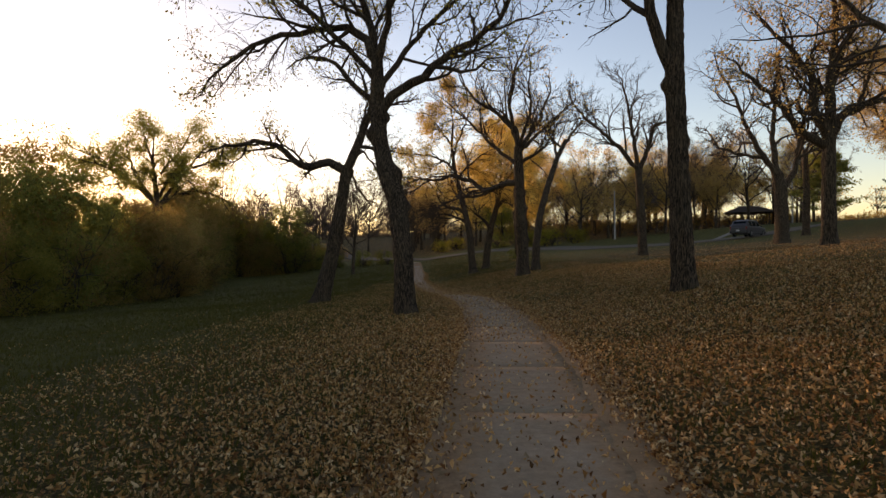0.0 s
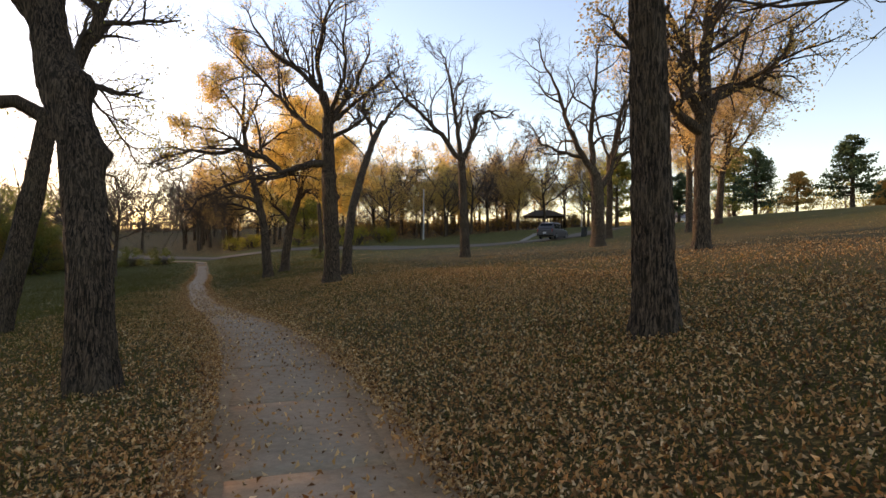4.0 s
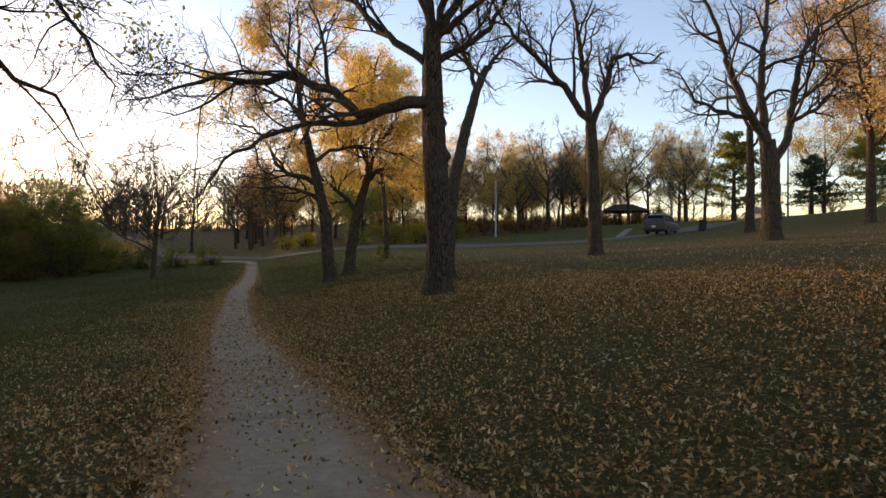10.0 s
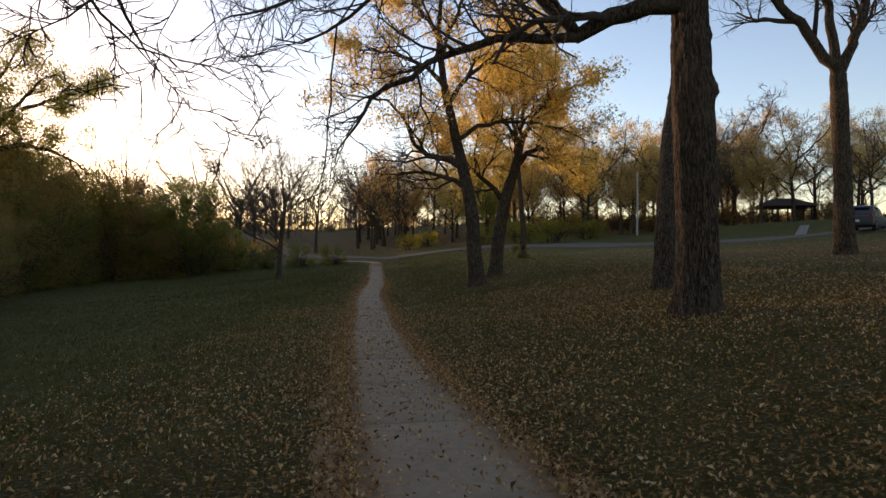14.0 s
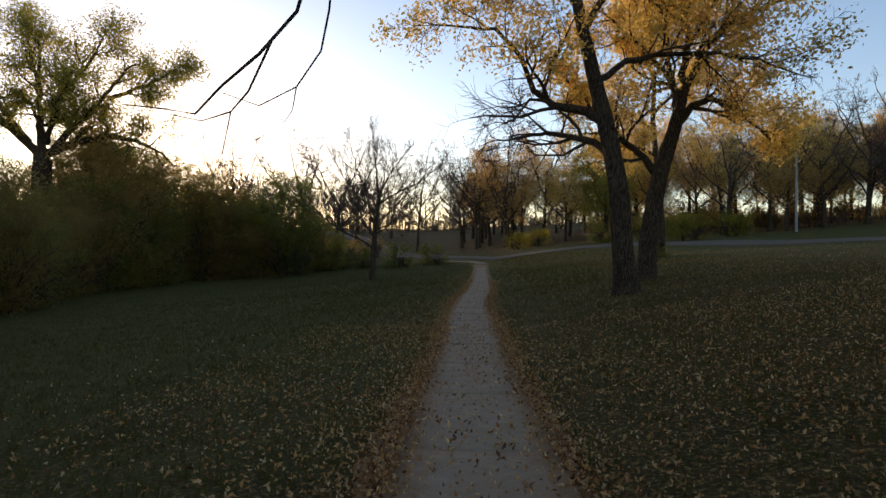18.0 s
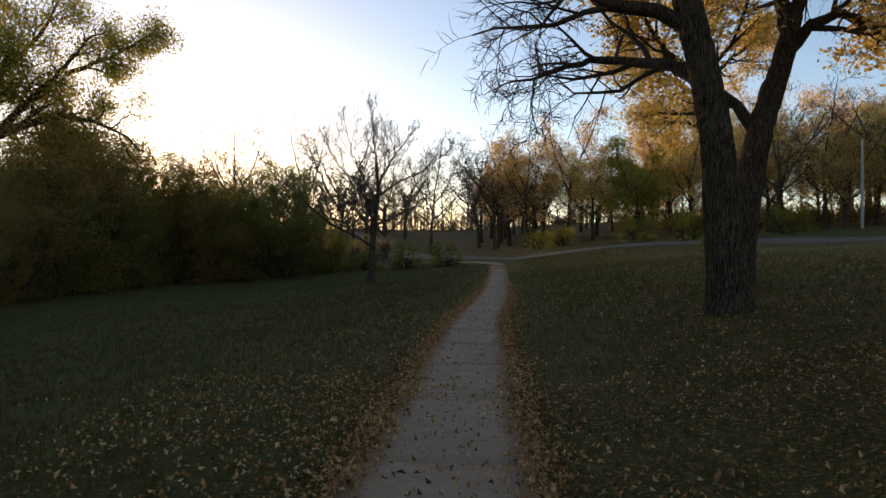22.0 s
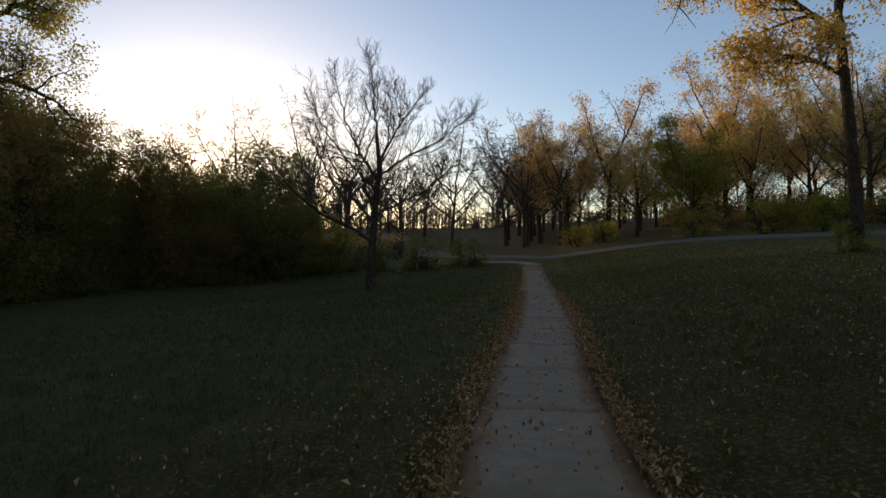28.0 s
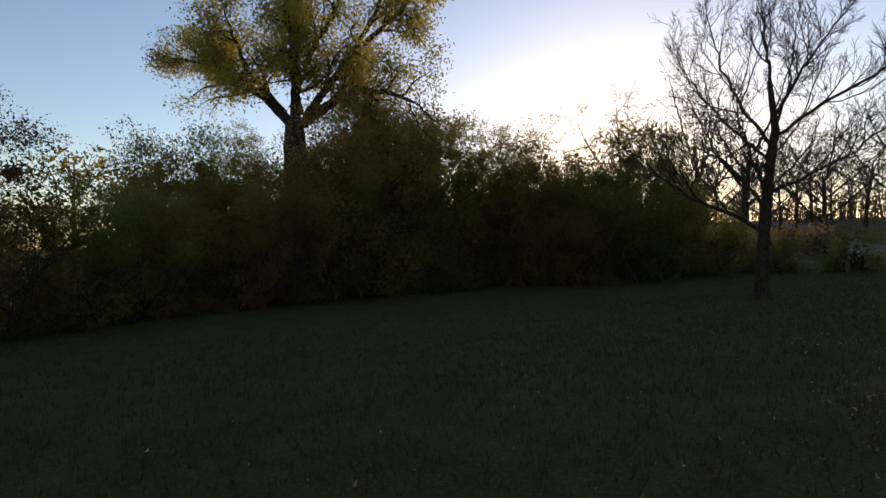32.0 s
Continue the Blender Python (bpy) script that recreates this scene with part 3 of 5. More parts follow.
ROAD_X = np.array([-60, -42, -30, -24, -16, -9, -3, 6, 12, 19, 25, 31, 36, 44, 60, 95])
ROAD_Y = np.array([172, 150, 132, 118, 100, 90, 86, 83, 78.5, 71, 65, 61.5, 61.5, 64, 70, 80])
rt = np.linspace(0, len(ROAD_X) - 1, 160)
rx_ = np.convolve(np.pad(np.interp(rt, range(len(ROAD_X)), ROAD_X), 6, "edge"), np.ones(13) / 13, "valid")
ry_ = np.convolve(np.pad(np.interp(rt, range(len(ROAD_X)), ROAD_Y), 6, "edge"), np.ones(13) / 13, "valid")
tagged(put("road", strip_mesh("road", rx_, ry_, np.interp(rx_, [2, 18], [1.8, 2.7])[:, None], 0.06, 0.2, 6), M_ASPHALT), "grey asphalt park road", "road", kind="structure")

# ---- the trees along the path ----
tree("leaning_forked_tree", "dark forked tree with a knotted trunk beside the footpath", -0.93, 13.1,
     [(0, 0, 0, 0.238), (-0.06, 0.15, 1.3, 0.207), (-0.24, 0.45, 2.65, 0.198), (-0.5, 0.65, 3.3, 0.194), (-0.66, 0.9, 4.1, 0.176), (-0.72, 1.1, 5.0, 0.167), (-0.75, 1.3, 6.1, 0.132)],
     [([(-0.68, 1.0, 4.7), (-0.37, 1.0, 5.15), (0.13, 0.95, 5.45), (0.88, 0.8, 5.95), (1.58, 0.7, 6.3), (2.18, 0.5, 6.75), (2.48, 0.4, 7.4)], 0.13, 0.05),
      ([(-0.74, 1.25, 6.0), (-0.97, 1.3, 6.6), (-1.52, 1.5, 7.0), (-2.32, 1.5, 6.95), (-3.12, 1.4, 6.8), (-3.82, 1.3, 6.5), (-4.52, 1.3, 6.0)], 0.12, 0.04),
      ([(-0.74, 1.25, 6.0), (-0.92, 1.6, 7.0), (-1.32, 1.9, 8.2), (-1.62, 2.2, 9.6)], 0.12, 0.04),
      ([(-0.72, 1.25, 6.0), (-0.42, 0.9, 7.2), (0.08, 0.5, 8.6), (0.68, 0.2, 9.8)], 0.1, 0.035),
      ([(-0.72, 1.2, 5.5), (-1.42, 0.9, 6.3), (-2.42, 0.6, 7.2), (-3.62, 0.4, 8.0), (-4.62, 0.2, 8.2)], 0.08, 0.03),
      ([(-0.67, 1.0, 5.2), (0.08, 1.6, 6.6), (1.18, 2.4, 8.0), (2.18, 3.0, 9.2)], 0.08, 0.03)], 11,
     leaf=M_OLIVE, leaf_n=4, leaf_part=0.22, leaf_spread=0.16, leaf_size=0.09, sides=56, knots=[(3.35, 0.1, 0.2), (4.35, 3.3, 0.17), (4.75, 0.3, 0.13), (2.6, 0.2, 0.12)], kids=(10, 8, 6))
tree("leaning_tree", "leaning tree with crooked limbs and sparse green leaves", -4.75, 21.7,
     [(0.00, 0.00, 0.00, 0.310), (0.47, 0.12, 1.81, 0.249), (0.77, 0.23, 3.45, 0.224), (0.98, 0.35, 4.97, 0.198)],
     [([(0.98, 0.35, 4.91), (0.35, 0.35, 5.26), (-0.35, 0.23, 5.03), (-0.94, 0.12, 5.32), (-1.52, 0.00, 5.85), (-2.34, 0.00, 6.03), (-3.16, 0.00, 5.85)], 0.18, 0.06),
      ([(0.98, 0.35, 4.91), (1.46, 0.47, 6.03), (1.87, 0.58, 7.08), (1.99, 0.58, 7.60), (1.52, 0.58, 7.96), (1.05, 0.47, 8.42), (0.58, 0.47, 9.01), (-0.23, 0.47, 9.24)], 0.18, 0.06),
      ([(1.99, 0.58, 7.49), (2.22, 0.94, 8.89), (1.99, 1.40, 10.53), (1.40, 1.75, 11.93)], 0.12, 0.04),
      ([(0.98, 0.35, 4.91), (0.9, 1.6, 5.3), (0.96, 2.9, 4.6), (1.25, 3.85, 4.12), (1.62, 4.28, 4.03), (1.7, 4.54, 3.76), (1.77, 4.68, 3.5), (1.9, 4.84, 3.19)], 0.06, 0.006),
      ([(0.98, 0.35, 4.91), (1.3, 2.2, 6.0), (1.6, 3.8, 5.6), (1.98, 4.87, 4.75), (2.2, 5.15, 4.45), (2.05, 5.25, 4.03)], 0.05, 0.006),
      ([(1.77, 4.3, 5.2), (2.2, 4.9, 4.9), (2.61, 5.52, 4.62)], 0.02, 0.006)], 12,
     sub=0.5, leaf=M_YELGREEN, leaf_n=4, leaf_part=0.22, leaf_low=5.0, kids=(10, 8, 6), leaf_size=0.085, leaf_spread=0.2, sides=48)
tree("tall_straight_tree", "tall straight trunk with deeply furrowed dark bark", 4.58, 11.4,
     [(0, 0, 0, 0.227), (-0.05, 0, 1.2, 0.197), (-0.1, 0, 2.6, 0.181), (-0.16, 0, 4.3, 0.168), (-0.1, 0.1, 6.0, 0.143), (-0.05, 0.2, 8.5, 0.109), (0.1, 0.3, 11, 0.067)],
     [([(-0.16, 0, 4.2), (-0.4, 0, 4.7), (-0.62, 0, 5.4), (-0.9, 0.1, 6.6), (-1.6, 0.3, 8.0)], 0.11, 0.05),
      ([(-0.1, 0.1, 6.0), (0.8, 0.3, 6.8), (2.0, 0.6, 7.6), (3.4, 0.9, 8.1)], 0.1, 0.04),
      ([(-0.1, 0.1, 7.0), (-1.2, -0.4, 8.0), (-2.3, -0.8, 9.0)], 0.09, 0.03),
      ([(0.05, 0.2, 9.0), (0.9, 0.8, 10.2), (1.4, 1.0, 11.5)], 0.08, 0.03)], 13, knots=[(4.1, 3.1, 0.13), (3.0, 0.3, 0.1)], kids=(10, 8, 6), sides=64, slim=1.3)
tree("broad_forked_tree", "broad tree forking into heavy limbs with a few orange leaves", 12.72, 19.7,
     [(0, 0, 0, 0.25), (0, 0, 1.5, 0.21), (0.02, 0, 3.3, 0.2), (0.05, 0, 3.9, 0.17)],
     [([(0.0, 0, 3.3), (-0.45, 0, 3.55), (-1.0, 0, 3.95), (-1.4, 0, 4.4), (-1.8, 0.2, 5.2), (-2.6, 0.2, 5.8)], 0.14, 0.05),
      ([(0.0, 0, 3.6), (-0.4, 0.1, 4.5), (-0.35, 0.2, 5.5), (-0.9, 0.2, 6.4), (-1.6, 0.3, 7.2)], 0.15, 0.05),
      ([(0.05, 0, 3.8), (0.08, 0, 4.5), (0.15, 0.1, 5.8), (0.4, 0.2, 7.2), (0.5, 0.3, 9.0)], 0.17, 0.05),
      ([(0.05, 0, 3.5), (0.35, 0, 4.2), (0.75, 0, 4.6), (1.3, 0, 4.75), (1.9, -0.1, 4.85), (2.3, -0.2, 5.3), (2.9, -0.3, 6.0)], 0.14, 0.05),
      ([(0.1, 0.1, 5.2), (0.8, 0.6, 6.4), (1.6, 1.0, 7.8)], 0.1, 0.04)], 14,
     leaf=M_ORANGE, leaf_n=4, leaf_part=0.32, leaf_spread=0.2, leaf_size=0.1, kids=(10, 8, 6), bark=M_BARK_B, slim=1.2)
tree("wide_limbed_tree", "large dark tree with a long horizontal limb over the path", 3.85, 30.1,
     [(0, 0, 0, 0.33), (0.0, 0, 1.2, 0.29), (-0.06, 0, 2.6, 0.3), (-0.14, 0, 4.0, 0.28), (-0.18, 0, 5.2, 0.25), (-0.2, 0, 6.6, 0.2)],
     [([(-0.05, 0, 4.75), (-0.8, 0, 4.75), (-1.4, 0, 4.55), (-1.9, 0, 4.25), (-2.6, -0.1, 4.9), (-3.7, -0.2, 5.15), (-4.5, -0.3, 4.9), (-5.2, -0.2, 5.0), (-6.1, -0.1, 4.7)], 0.17, 0.03),
      ([(-1.7, 0, 4.35), (-2.2, -0.3, 4.1), (-3.2, -0.5, 4.0), (-4.2, -0.6, 3.6), (-5.0, -0.5, 3.1)], 0.09, 0.03),
      ([(-0.1, 0, 6.5), (-0.3, 0.2, 7.6), (-1.2, 0.3, 8.4), (-2.2, 0.4, 9.0), (-3.0, 0.4, 10)], 0.15, 0.04),
      ([(-0.1, 0, 6.4), (0.4, 0.1, 7.2), (1.0, 0.2, 8.0), (1.5, 0.2, 9.4)], 0.14, 0.04),
      ([(-0.18, 0, 5.7), (0.5, -0.2, 6.1), (1.2, -0.4, 6.6), (1.6, -0.6, 7.4)], 0.1, 0.04),
      ([(-0.2, 0, 6.4), (0.3, -1.0, 8.0), (0.2, -2.0, 10.0)], 0.1, 0.03),
      ([(-0.18, 0, 5.6), (-1.4, 0.8, 6.8), (-2.6, 1.4, 8.2), (-3.6, 1.8, 9.2)], 0.11, 0.03),
      ([(-0.2, 0, 6.3), (1.6, 0.8, 8.0), (3.0, 1.4, 9.2)], 0.1, 0.03),
      ([(-0.2, 0, 6.5), (-0.6, 0.2, 8.6), (-0.3, 0.3, 10.6), (0.3, 0.3, 12.0)], 0.12, 0.03),
      ([(-5.2, -0.2, 5.0), (-5.6, 0.2, 4.0), (-5.75, 0.55, 3.0), (-5.8, 0.62, 2.3), (-5.89, 0.6, 1.97), (-6.05, 0.5, 1.72), (-6.15, 0.3, 1.5), (-6.2, 0.15, 1.33), (-6.4, 0.25, 1.38), (-6.68, 0.33, 1.43)], 0.016, 0.003),
      ([(-6.0, 0.53, 1.79), (-6.1, 0.48, 1.52), (-6.18, 0.45, 1.41), (-6.22, 0.44, 1.19)], 0.007, 0.003),
      ([(-6.18, 0.45, 1.41), (-6.32, 0.42, 1.36), (-6.45, 0.36, 1.38)], 0.005, 0.002),
      ([(-5.75, 0.55, 3.0), (-5.68, 0.62, 2.4), (-5.73, 0.65, 1.99), (-5.77, 0.64, 1.77), (-5.89, 0.6, 1.57), (-6.07, 0.54, 1.46), (-6.23, 0.46, 1.51)], 0.008, 0.003),
      ([(-5.89, 0.6, 1.57), (-5.92, 0.62, 1.45), (-5.96, 0.6, 1.38)], 0.004, 0.002)], 15,
     knots=[(3.6, 0.0, 0.14), (2.0, 0.2, 0.12), (4.4, 0.1, 0.1)], kids=(10, 8, 6), sides=56, leaf=M_GOLD, leaf_n=3, leaf_part=0.08, leaf_low=6.0, leaf_spread=0.1, leaf_size=0.08)
tree("leaning_companion_tree", "slender dark trunk leaning away from its neighbour", 5.1, 34.2,
     [(0, 0, 0, 0.25), (0.1, 0.2, 1.6, 0.21), (0.4, 0.7, 3.3, 0.2), (1.0, 1.6, 5.0, 0.18), (1.9, 3.0, 7.0, 0.16), (2.7, 4.3, 8.3, 0.13)],
     [([(2.7, 4.3, 8.2), (3.6, 5.4, 9.3), (4.8, 6.4, 10.6)], 0.11, 0.03), ([(1.9, 3.0, 6.9), (1.8, 3.6, 8.2), (1.4, 4.2, 10.2)], 0.1, 0.03),
      ([(2.4, 3.8, 7.6), (1.5, 3.3, 8.4), (0.6, 3.0, 9.4)], 0.08, 0.03)], 16, kids=(10, 8, 6))
tree("golden_leaning_tree", "tall curved tree with drooping bare twigs and golden leaves", 1.9, 43.3,
     [(0, 0, 0, 0.31), (-0.14, 0, 1.25, 0.26), (-0.22, 0, 2.65, 0.24), (-0.38, 0, 3.6, 0.22), (-0.6, 0, 4.6, 0.2), (-0.9, 0, 5.8, 0.17), (-1.3, 0, 7.6, 0.13), (-1.5, 0.2, 9.4, 0.1), (-1.4, 0.3, 11, 0.06)],
     [([(-0.36, 0, 3.5), (-0.8, 0.4, 4.0), (-1.5, 1.0, 4.3), (-2.4, 1.8, 4.5), (-3.1, 2.6, 4.5)], 0.12, 0.03),
      ([(-0.55, 0, 4.4), (-1.1, 0, 4.75), (-1.9, 0, 4.9), (-2.4, 0, 5.3), (-2.7, -0.1, 6.1), (-3.4, -0.2, 6.9), (-4.4, -0.2, 7.0)], 0.13, 0.03),
      ([(-1.9, 0, 4.95), (-2.5, -0.3, 5.0), (-2.9, -0.6, 4.4), (-3.0, -0.7, 3.4)], 0.05, 0.01),
      ([(-1.2, 0, 7.4), (-1.9, 0.1, 8.2), (-3.0, 0.1, 8.7), (-4.4, 0.0, 8.8)], 0.11, 0.03),
      ([(-1.4, 0.1, 8.6), (-1.0, 0.4, 9.9), (-0.4, 0.6, 11.4), (0.2, 0.7, 12.6)], 0.09, 0.03), ([(-1.5, 0.2, 9.4), (-2.3, 0.3, 10.6), (-3.3, 0.3, 11.8)], 0.08, 0.03), ([(-1.4, 0.3, 10.8), (-1.5, 0.2, 12.2), (-1.3, 0, 13.6)], 0.06, 0.02),
      ([(-0.8, 0, 5.5), (0.0, 0.3, 6.1), (1.1, 0.5, 6.3), (2.4, 0.5, 6.3), (3.6, 0.4, 5.9)], 0.1, 0.03),
      ([(-1.1, 0, 6.9), (-0.4, -0.4, 7.8), (0.6, -0.7, 8.6), (1.8, -0.8, 9.2)], 0.1, 0.03)], 17,
     leaf=M_GOLD, leaf_n=22, leaf_part=0.2, leaf_low=5.6, sub=0.72, sides=56, kids=(10, 8, 6), lift=-0.01, leaf_spread=0.22, leaf_size=0.1, droop=0.25)
tree("golden_crooked_tree", "crooked tree with a full golden crown", 3, 46.6,
     [(0, 0, 0, 0.32), (0.1, 0, 1.2, 0.27), (0.3, 0, 2.6, 0.25), (0.5, 0, 3.5, 0.24), (0.85, 0, 4.6, 0.2), (1.1, 0, 5.6, 0.16)],
     [([(0.4, 0, 3.2), (0, 0, 3.8), (-0.6, 0, 4.3), (-1.4, 0, 4.9), (-1.8, 0.2, 5.8)], 0.14, 0.04),
      ([(0.9, 0, 4.8), (1.4, 0, 5.4), (2.0, 0, 5.6), (2.7, 0, 5.3), (3.4, 0, 4.6)], 0.14, 0.04),
      ([(1.1, 0, 5.5), (0.6, 0.3, 6.6), (-0.2, 0.5, 7.6), (-1.0, 0.5, 8.4)], 0.11, 0.04),
      ([(1.1, 0, 5.5), (1.5, -0.3, 6.8), (2.4, -0.5, 7.8), (3.4, -0.5, 8.2)], 0.11, 0.04),
      ([(1.0, 0, 5.2), (1.0, 0.8, 6.5), (0.8, 1.2, 8.4), (0.6, 1.4, 10.2)], 0.1, 0.04), ([(1.1, 0, 5.5), (1.3, 0.2, 7.4), (1.2, 0.2, 9.4), (1.4, 0.2, 11)], 0.12, 0.04)], 18,
     leaf=M_GOLD, leaf_n=22, leaf_part=0.23, kids=(10, 8, 6), leaf_spread=0.26, leaf_size=0.11, sub=0.8)
tree("y_shaped_bare_tree", "bare tree with a Y-shaped fork on the slope", 12.9, 38.9,
     [(0, 0, 0, 0.3), (-0.1, 0, 2.6, 0.25), (-0.2, 0, 4.2, 0.24), (-0.28, 0, 5.6, 0.22)],
     [([(-0.28, 0, 5.5), (-1.3, 0, 6.9), (-2.3, 0, 7.9), (-3.8, 0, 9.1), (-4.6, 0, 10.2)], 0.15, 0.04),
      ([(-0.28, 0, 5.5), (-0.5, 0.1, 7.4), (-0.8, 0.1, 9.3), (-1.2, 0.2, 11.5)], 0.14, 0.04),
      ([(-0.28, 0, 5.5), (0.4, 0, 7.1), (0.75, 0, 8.5), (1.5, 0, 8.8), (2.1, 0, 8.5)], 0.14, 0.05)], 19, kids=(10, 8, 6), thin=0.01, slim=1.2)
tree("large_bare_tree", "large spreading bare tree on the slope", 22.2, 39.2,
     [(0, 0, 0, 0.46), (-0.05, 0, 2.2, 0.4), (-0.1, 0, 3.6, 0.4), (-0.3, 0, 4.7, 0.34)],
     [([(-0.3, 0, 4.5), (-1.5, 0, 6.2), (-2.4, 0, 8.0), (-3.0, 0, 9.8), (-4.2, 0, 11.8)], 0.22, 0.05),
      ([(-0.3, 0, 4.6), (-0.5, 0.2, 7.2), (-0.1, 0.3, 10.2), (0.2, 0.4, 13)], 0.22, 0.05),
      ([(0.2, 0, 3.9), (0.9, 0, 4.9), (1.2, 0, 6.7), (1.7, 0, 9.0), (2.8, 0.2, 10.4), (4.4, 0.3, 11.4)], 0.22, 0.05),
      ([(-1.2, 0, 5.7), (-2.6, 0.2, 6.0), (-4.0, 0.3, 6.4), (-4.6, 0.3, 7.4)], 0.12, 0.04),
      ([(1.0, 0, 5.6), (2.4, -0.3, 6.4), (3.4, -0.4, 7.6)], 0.12, 0.04)], 20, kids=(10, 8, 6), thin=0.01, bark=M_BARK_B)
tree("bare_lawn_tree", "bare tree with fine upswept twigs alone on the lawn", -10.8, 67.2,
     [(0, 0, 0, 0.27), (0.02, 0, 1.3, 0.22), (0.1, 0, 2.7, 0.2), (0.3, 0, 5.0, 0.17), (0.5, 0, 6.4, 0.14), (0.3, 0, 8.2, 0.09)],
     [([(0.06, 0.00, 2.6), (-1.10, 0.00, 3.3), (-2.68, 0.00, 4.0), (-4.03, 0.00, 5.0), (-5.37, 0.00, 6.2)], 0.11, 0.03),
      ([(0.18, 0.00, 3.4), (-0.73, 0.49, 4.6), (-1.95, 0.73, 5.7), (-3.17, 0.73, 6.3)], 0.1, 0.03),
      ([(0.61, 0.00, 6.2), (1.95, 0.00, 7.0), (3.54, 0.00, 7.7), (4.76, 0.00, 8.6)], 0.09, 0.025),
      ([(0.49, 0.00, 5.6), (-0.49, -0.37, 7.2), (-1.34, -0.49, 9.2), (-1.71, -0.49, 10.8)], 0.09, 0.025),
      ([(0.37, 0.00, 8.0), (0.12, 0.12, 9.8), (0.00, 0.12, 11.6)], 0.08, 0.02), ([(0.55, 0.00, 7.0), (1.46, 0.49, 8.8), (2.44, 0.73, 10.2)], 0.08, 0.025),
      ([(0.24, 0.00, 4.0), (1.46, 0.37, 4.6), (2.93, 0.49, 5.3), (4.15, 0.61, 6.4)], 0.08, 0.025), ([(0.18, 0.00, 3.8), (0.24, -1.22, 5.0), (0.00, -2.20, 6.8)], 0.08, 0.025),
      ([(0.37, 0.00, 5.2), (-1.10, 0.24, 6.6), (-2.44, 0.37, 8.2), (-3.29, 0.37, 9.6)], 0.08, 0.025), ([(0.55, 0.00, 6.6), (0.73, 0.98, 8.4), (0.73, 1.46, 10.4)], 0.07, 0.02)], 21, kids=(11, 8, 6), lift=0.13, wander=0.12, twig=M_TWIG, slim=0.85, size=0.86, thin=0.01)
tree("dark_trunk_tree", "golden tree with dark double trunk at the wood's edge", 7.5, 64.0,
     [(0, 0, 0, 0.24), (0.05, 0, 2.0, 0.19), (-0.2, 0, 5.0, 0.17), (-0.5, 0, 8.0, 0.14), (-0.4, 0, 11, 0.1)],
     [([(-0.4, 0, 7.4), (-1.6, 0, 8.4), (-3.0, 0, 9.4), (-4.4, 0, 9.2)], 0.13, 0.04), ([(-0.4, 0, 10.5), (-1.0, 0.2, 12.5), (-2.2, 0.2, 14)], 0.1, 0.03),
      ([(-0.4, 0, 8.6), (0.8, 0.2, 9.8), (2.2, 0.3, 10.8)], 0.12, 0.04), ([(-0.3, 0, 6.0), (-1.8, -0.5, 6.6), (-3.2, -0.6, 6.4)], 0.1, 0.03),
      ([(-0.4, 0, 10.6), (0.4, -0.4, 12.6), (1.0, -0.4, 14.5)], 0.1, 0.03)], 22,
     leaf=M_GOLD, leaf_n=18, leaf_part=0.3, kids=(10, 8, 6), leaf_size=0.13, leaf_spread=0.32)
tree("great_cottonwood", "great tree with a wide olive crown above the thicket", -29.8, 60.2,
     [(0, 0, 0, 0.65), (0, 0, 4.0, 0.52), (0.1, 0, 7.1, 0.48), (0.1, 0, 8.2, 0.42)],
     [([(0.1, 0, 7.8), (1.6, 0.8, 8.71), (3.0, 1.6, 9.24), (4.4, 2.2, 9.02), (5.6, 2.8, 8.41)], 0.26, 0.06),
      ([(0.1, 0, 7.8), (-1.0, -0.6, 9.02), (-2.2, -1.4, 10.23), (-3.6, -2.2, 11.14), (-5.0, -3.2, 11.6)], 0.26, 0.06),
      ([(0.1, 0, 7.95), (-0.2, 0.2, 9.93), (-0.6, 0.4, 12.06), (-0.4, 0.4, 14.18)], 0.26, 0.06),
      ([(0.6, 0.3, 8.26), (1.4, 1.4, 10.23), (2.6, 2.2, 12.06), (3.6, 2.6, 13.58)], 0.2, 0.05),
      ([(-0.4, -0.3, 8.56), (-1.2, -1.8, 10.54), (-1.4, -2.6, 12.66)], 0.18, 0.05), ([(0.2, 0.2, 8.56), (1.8, -1.0, 10.38), (3.2, -1.8, 11.45)], 0.16, 0.05),
      ([(-0.4, 0.4, 11.6), (-1.4, 0.8, 13.88), (-1.9, 1.0, 16.01)], 0.14, 0.04), ([(0.2, 0.4, 10.84), (2.0, 1.2, 13.42), (3.0, 1.5, 15.4)], 0.14, 0.04),
      ([(-2.2, -1.4, 10.23), (-4.6, -2.0, 12.06), (-6.6, -2.4, 12.97)], 0.14, 0.04), ([(2.6, 2.2, 11.6), (5.0, 2.6, 12.51), (6.6, 3.0, 13.58)], 0.14, 0.04)], 23,
     leaf=M_OLIVE, leaf_n=42, leaf_part=0.2, leaf_low=7.8, kids=(10, 7, 5), leaf_size=0.13, leaf_spread=0.42, lift=-0.01, sub=0.6, size=1.05)
tree("bare_spindly_tree", "slender bare tree behind the large one", 30, 49.5,
     [(0, 0, 0, 0.3), (0.1, 0, 4, 0.24), (0, 0, 7, 0.2)],
     [([(0, 0, 6.8), (-1, 0, 9), (-1.6, 0, 12)], 0.12, 0.04), ([(0, 0, 6.8), (0.9, 0, 9), (1.9, 0, 11.5)], 0.12, 0.04), ([(0, 0, 5.5), (1.5, 0.4, 7), (2.8, 0.6, 9)], 0.1, 0.03)], 24, kids=(6, 5, 3))


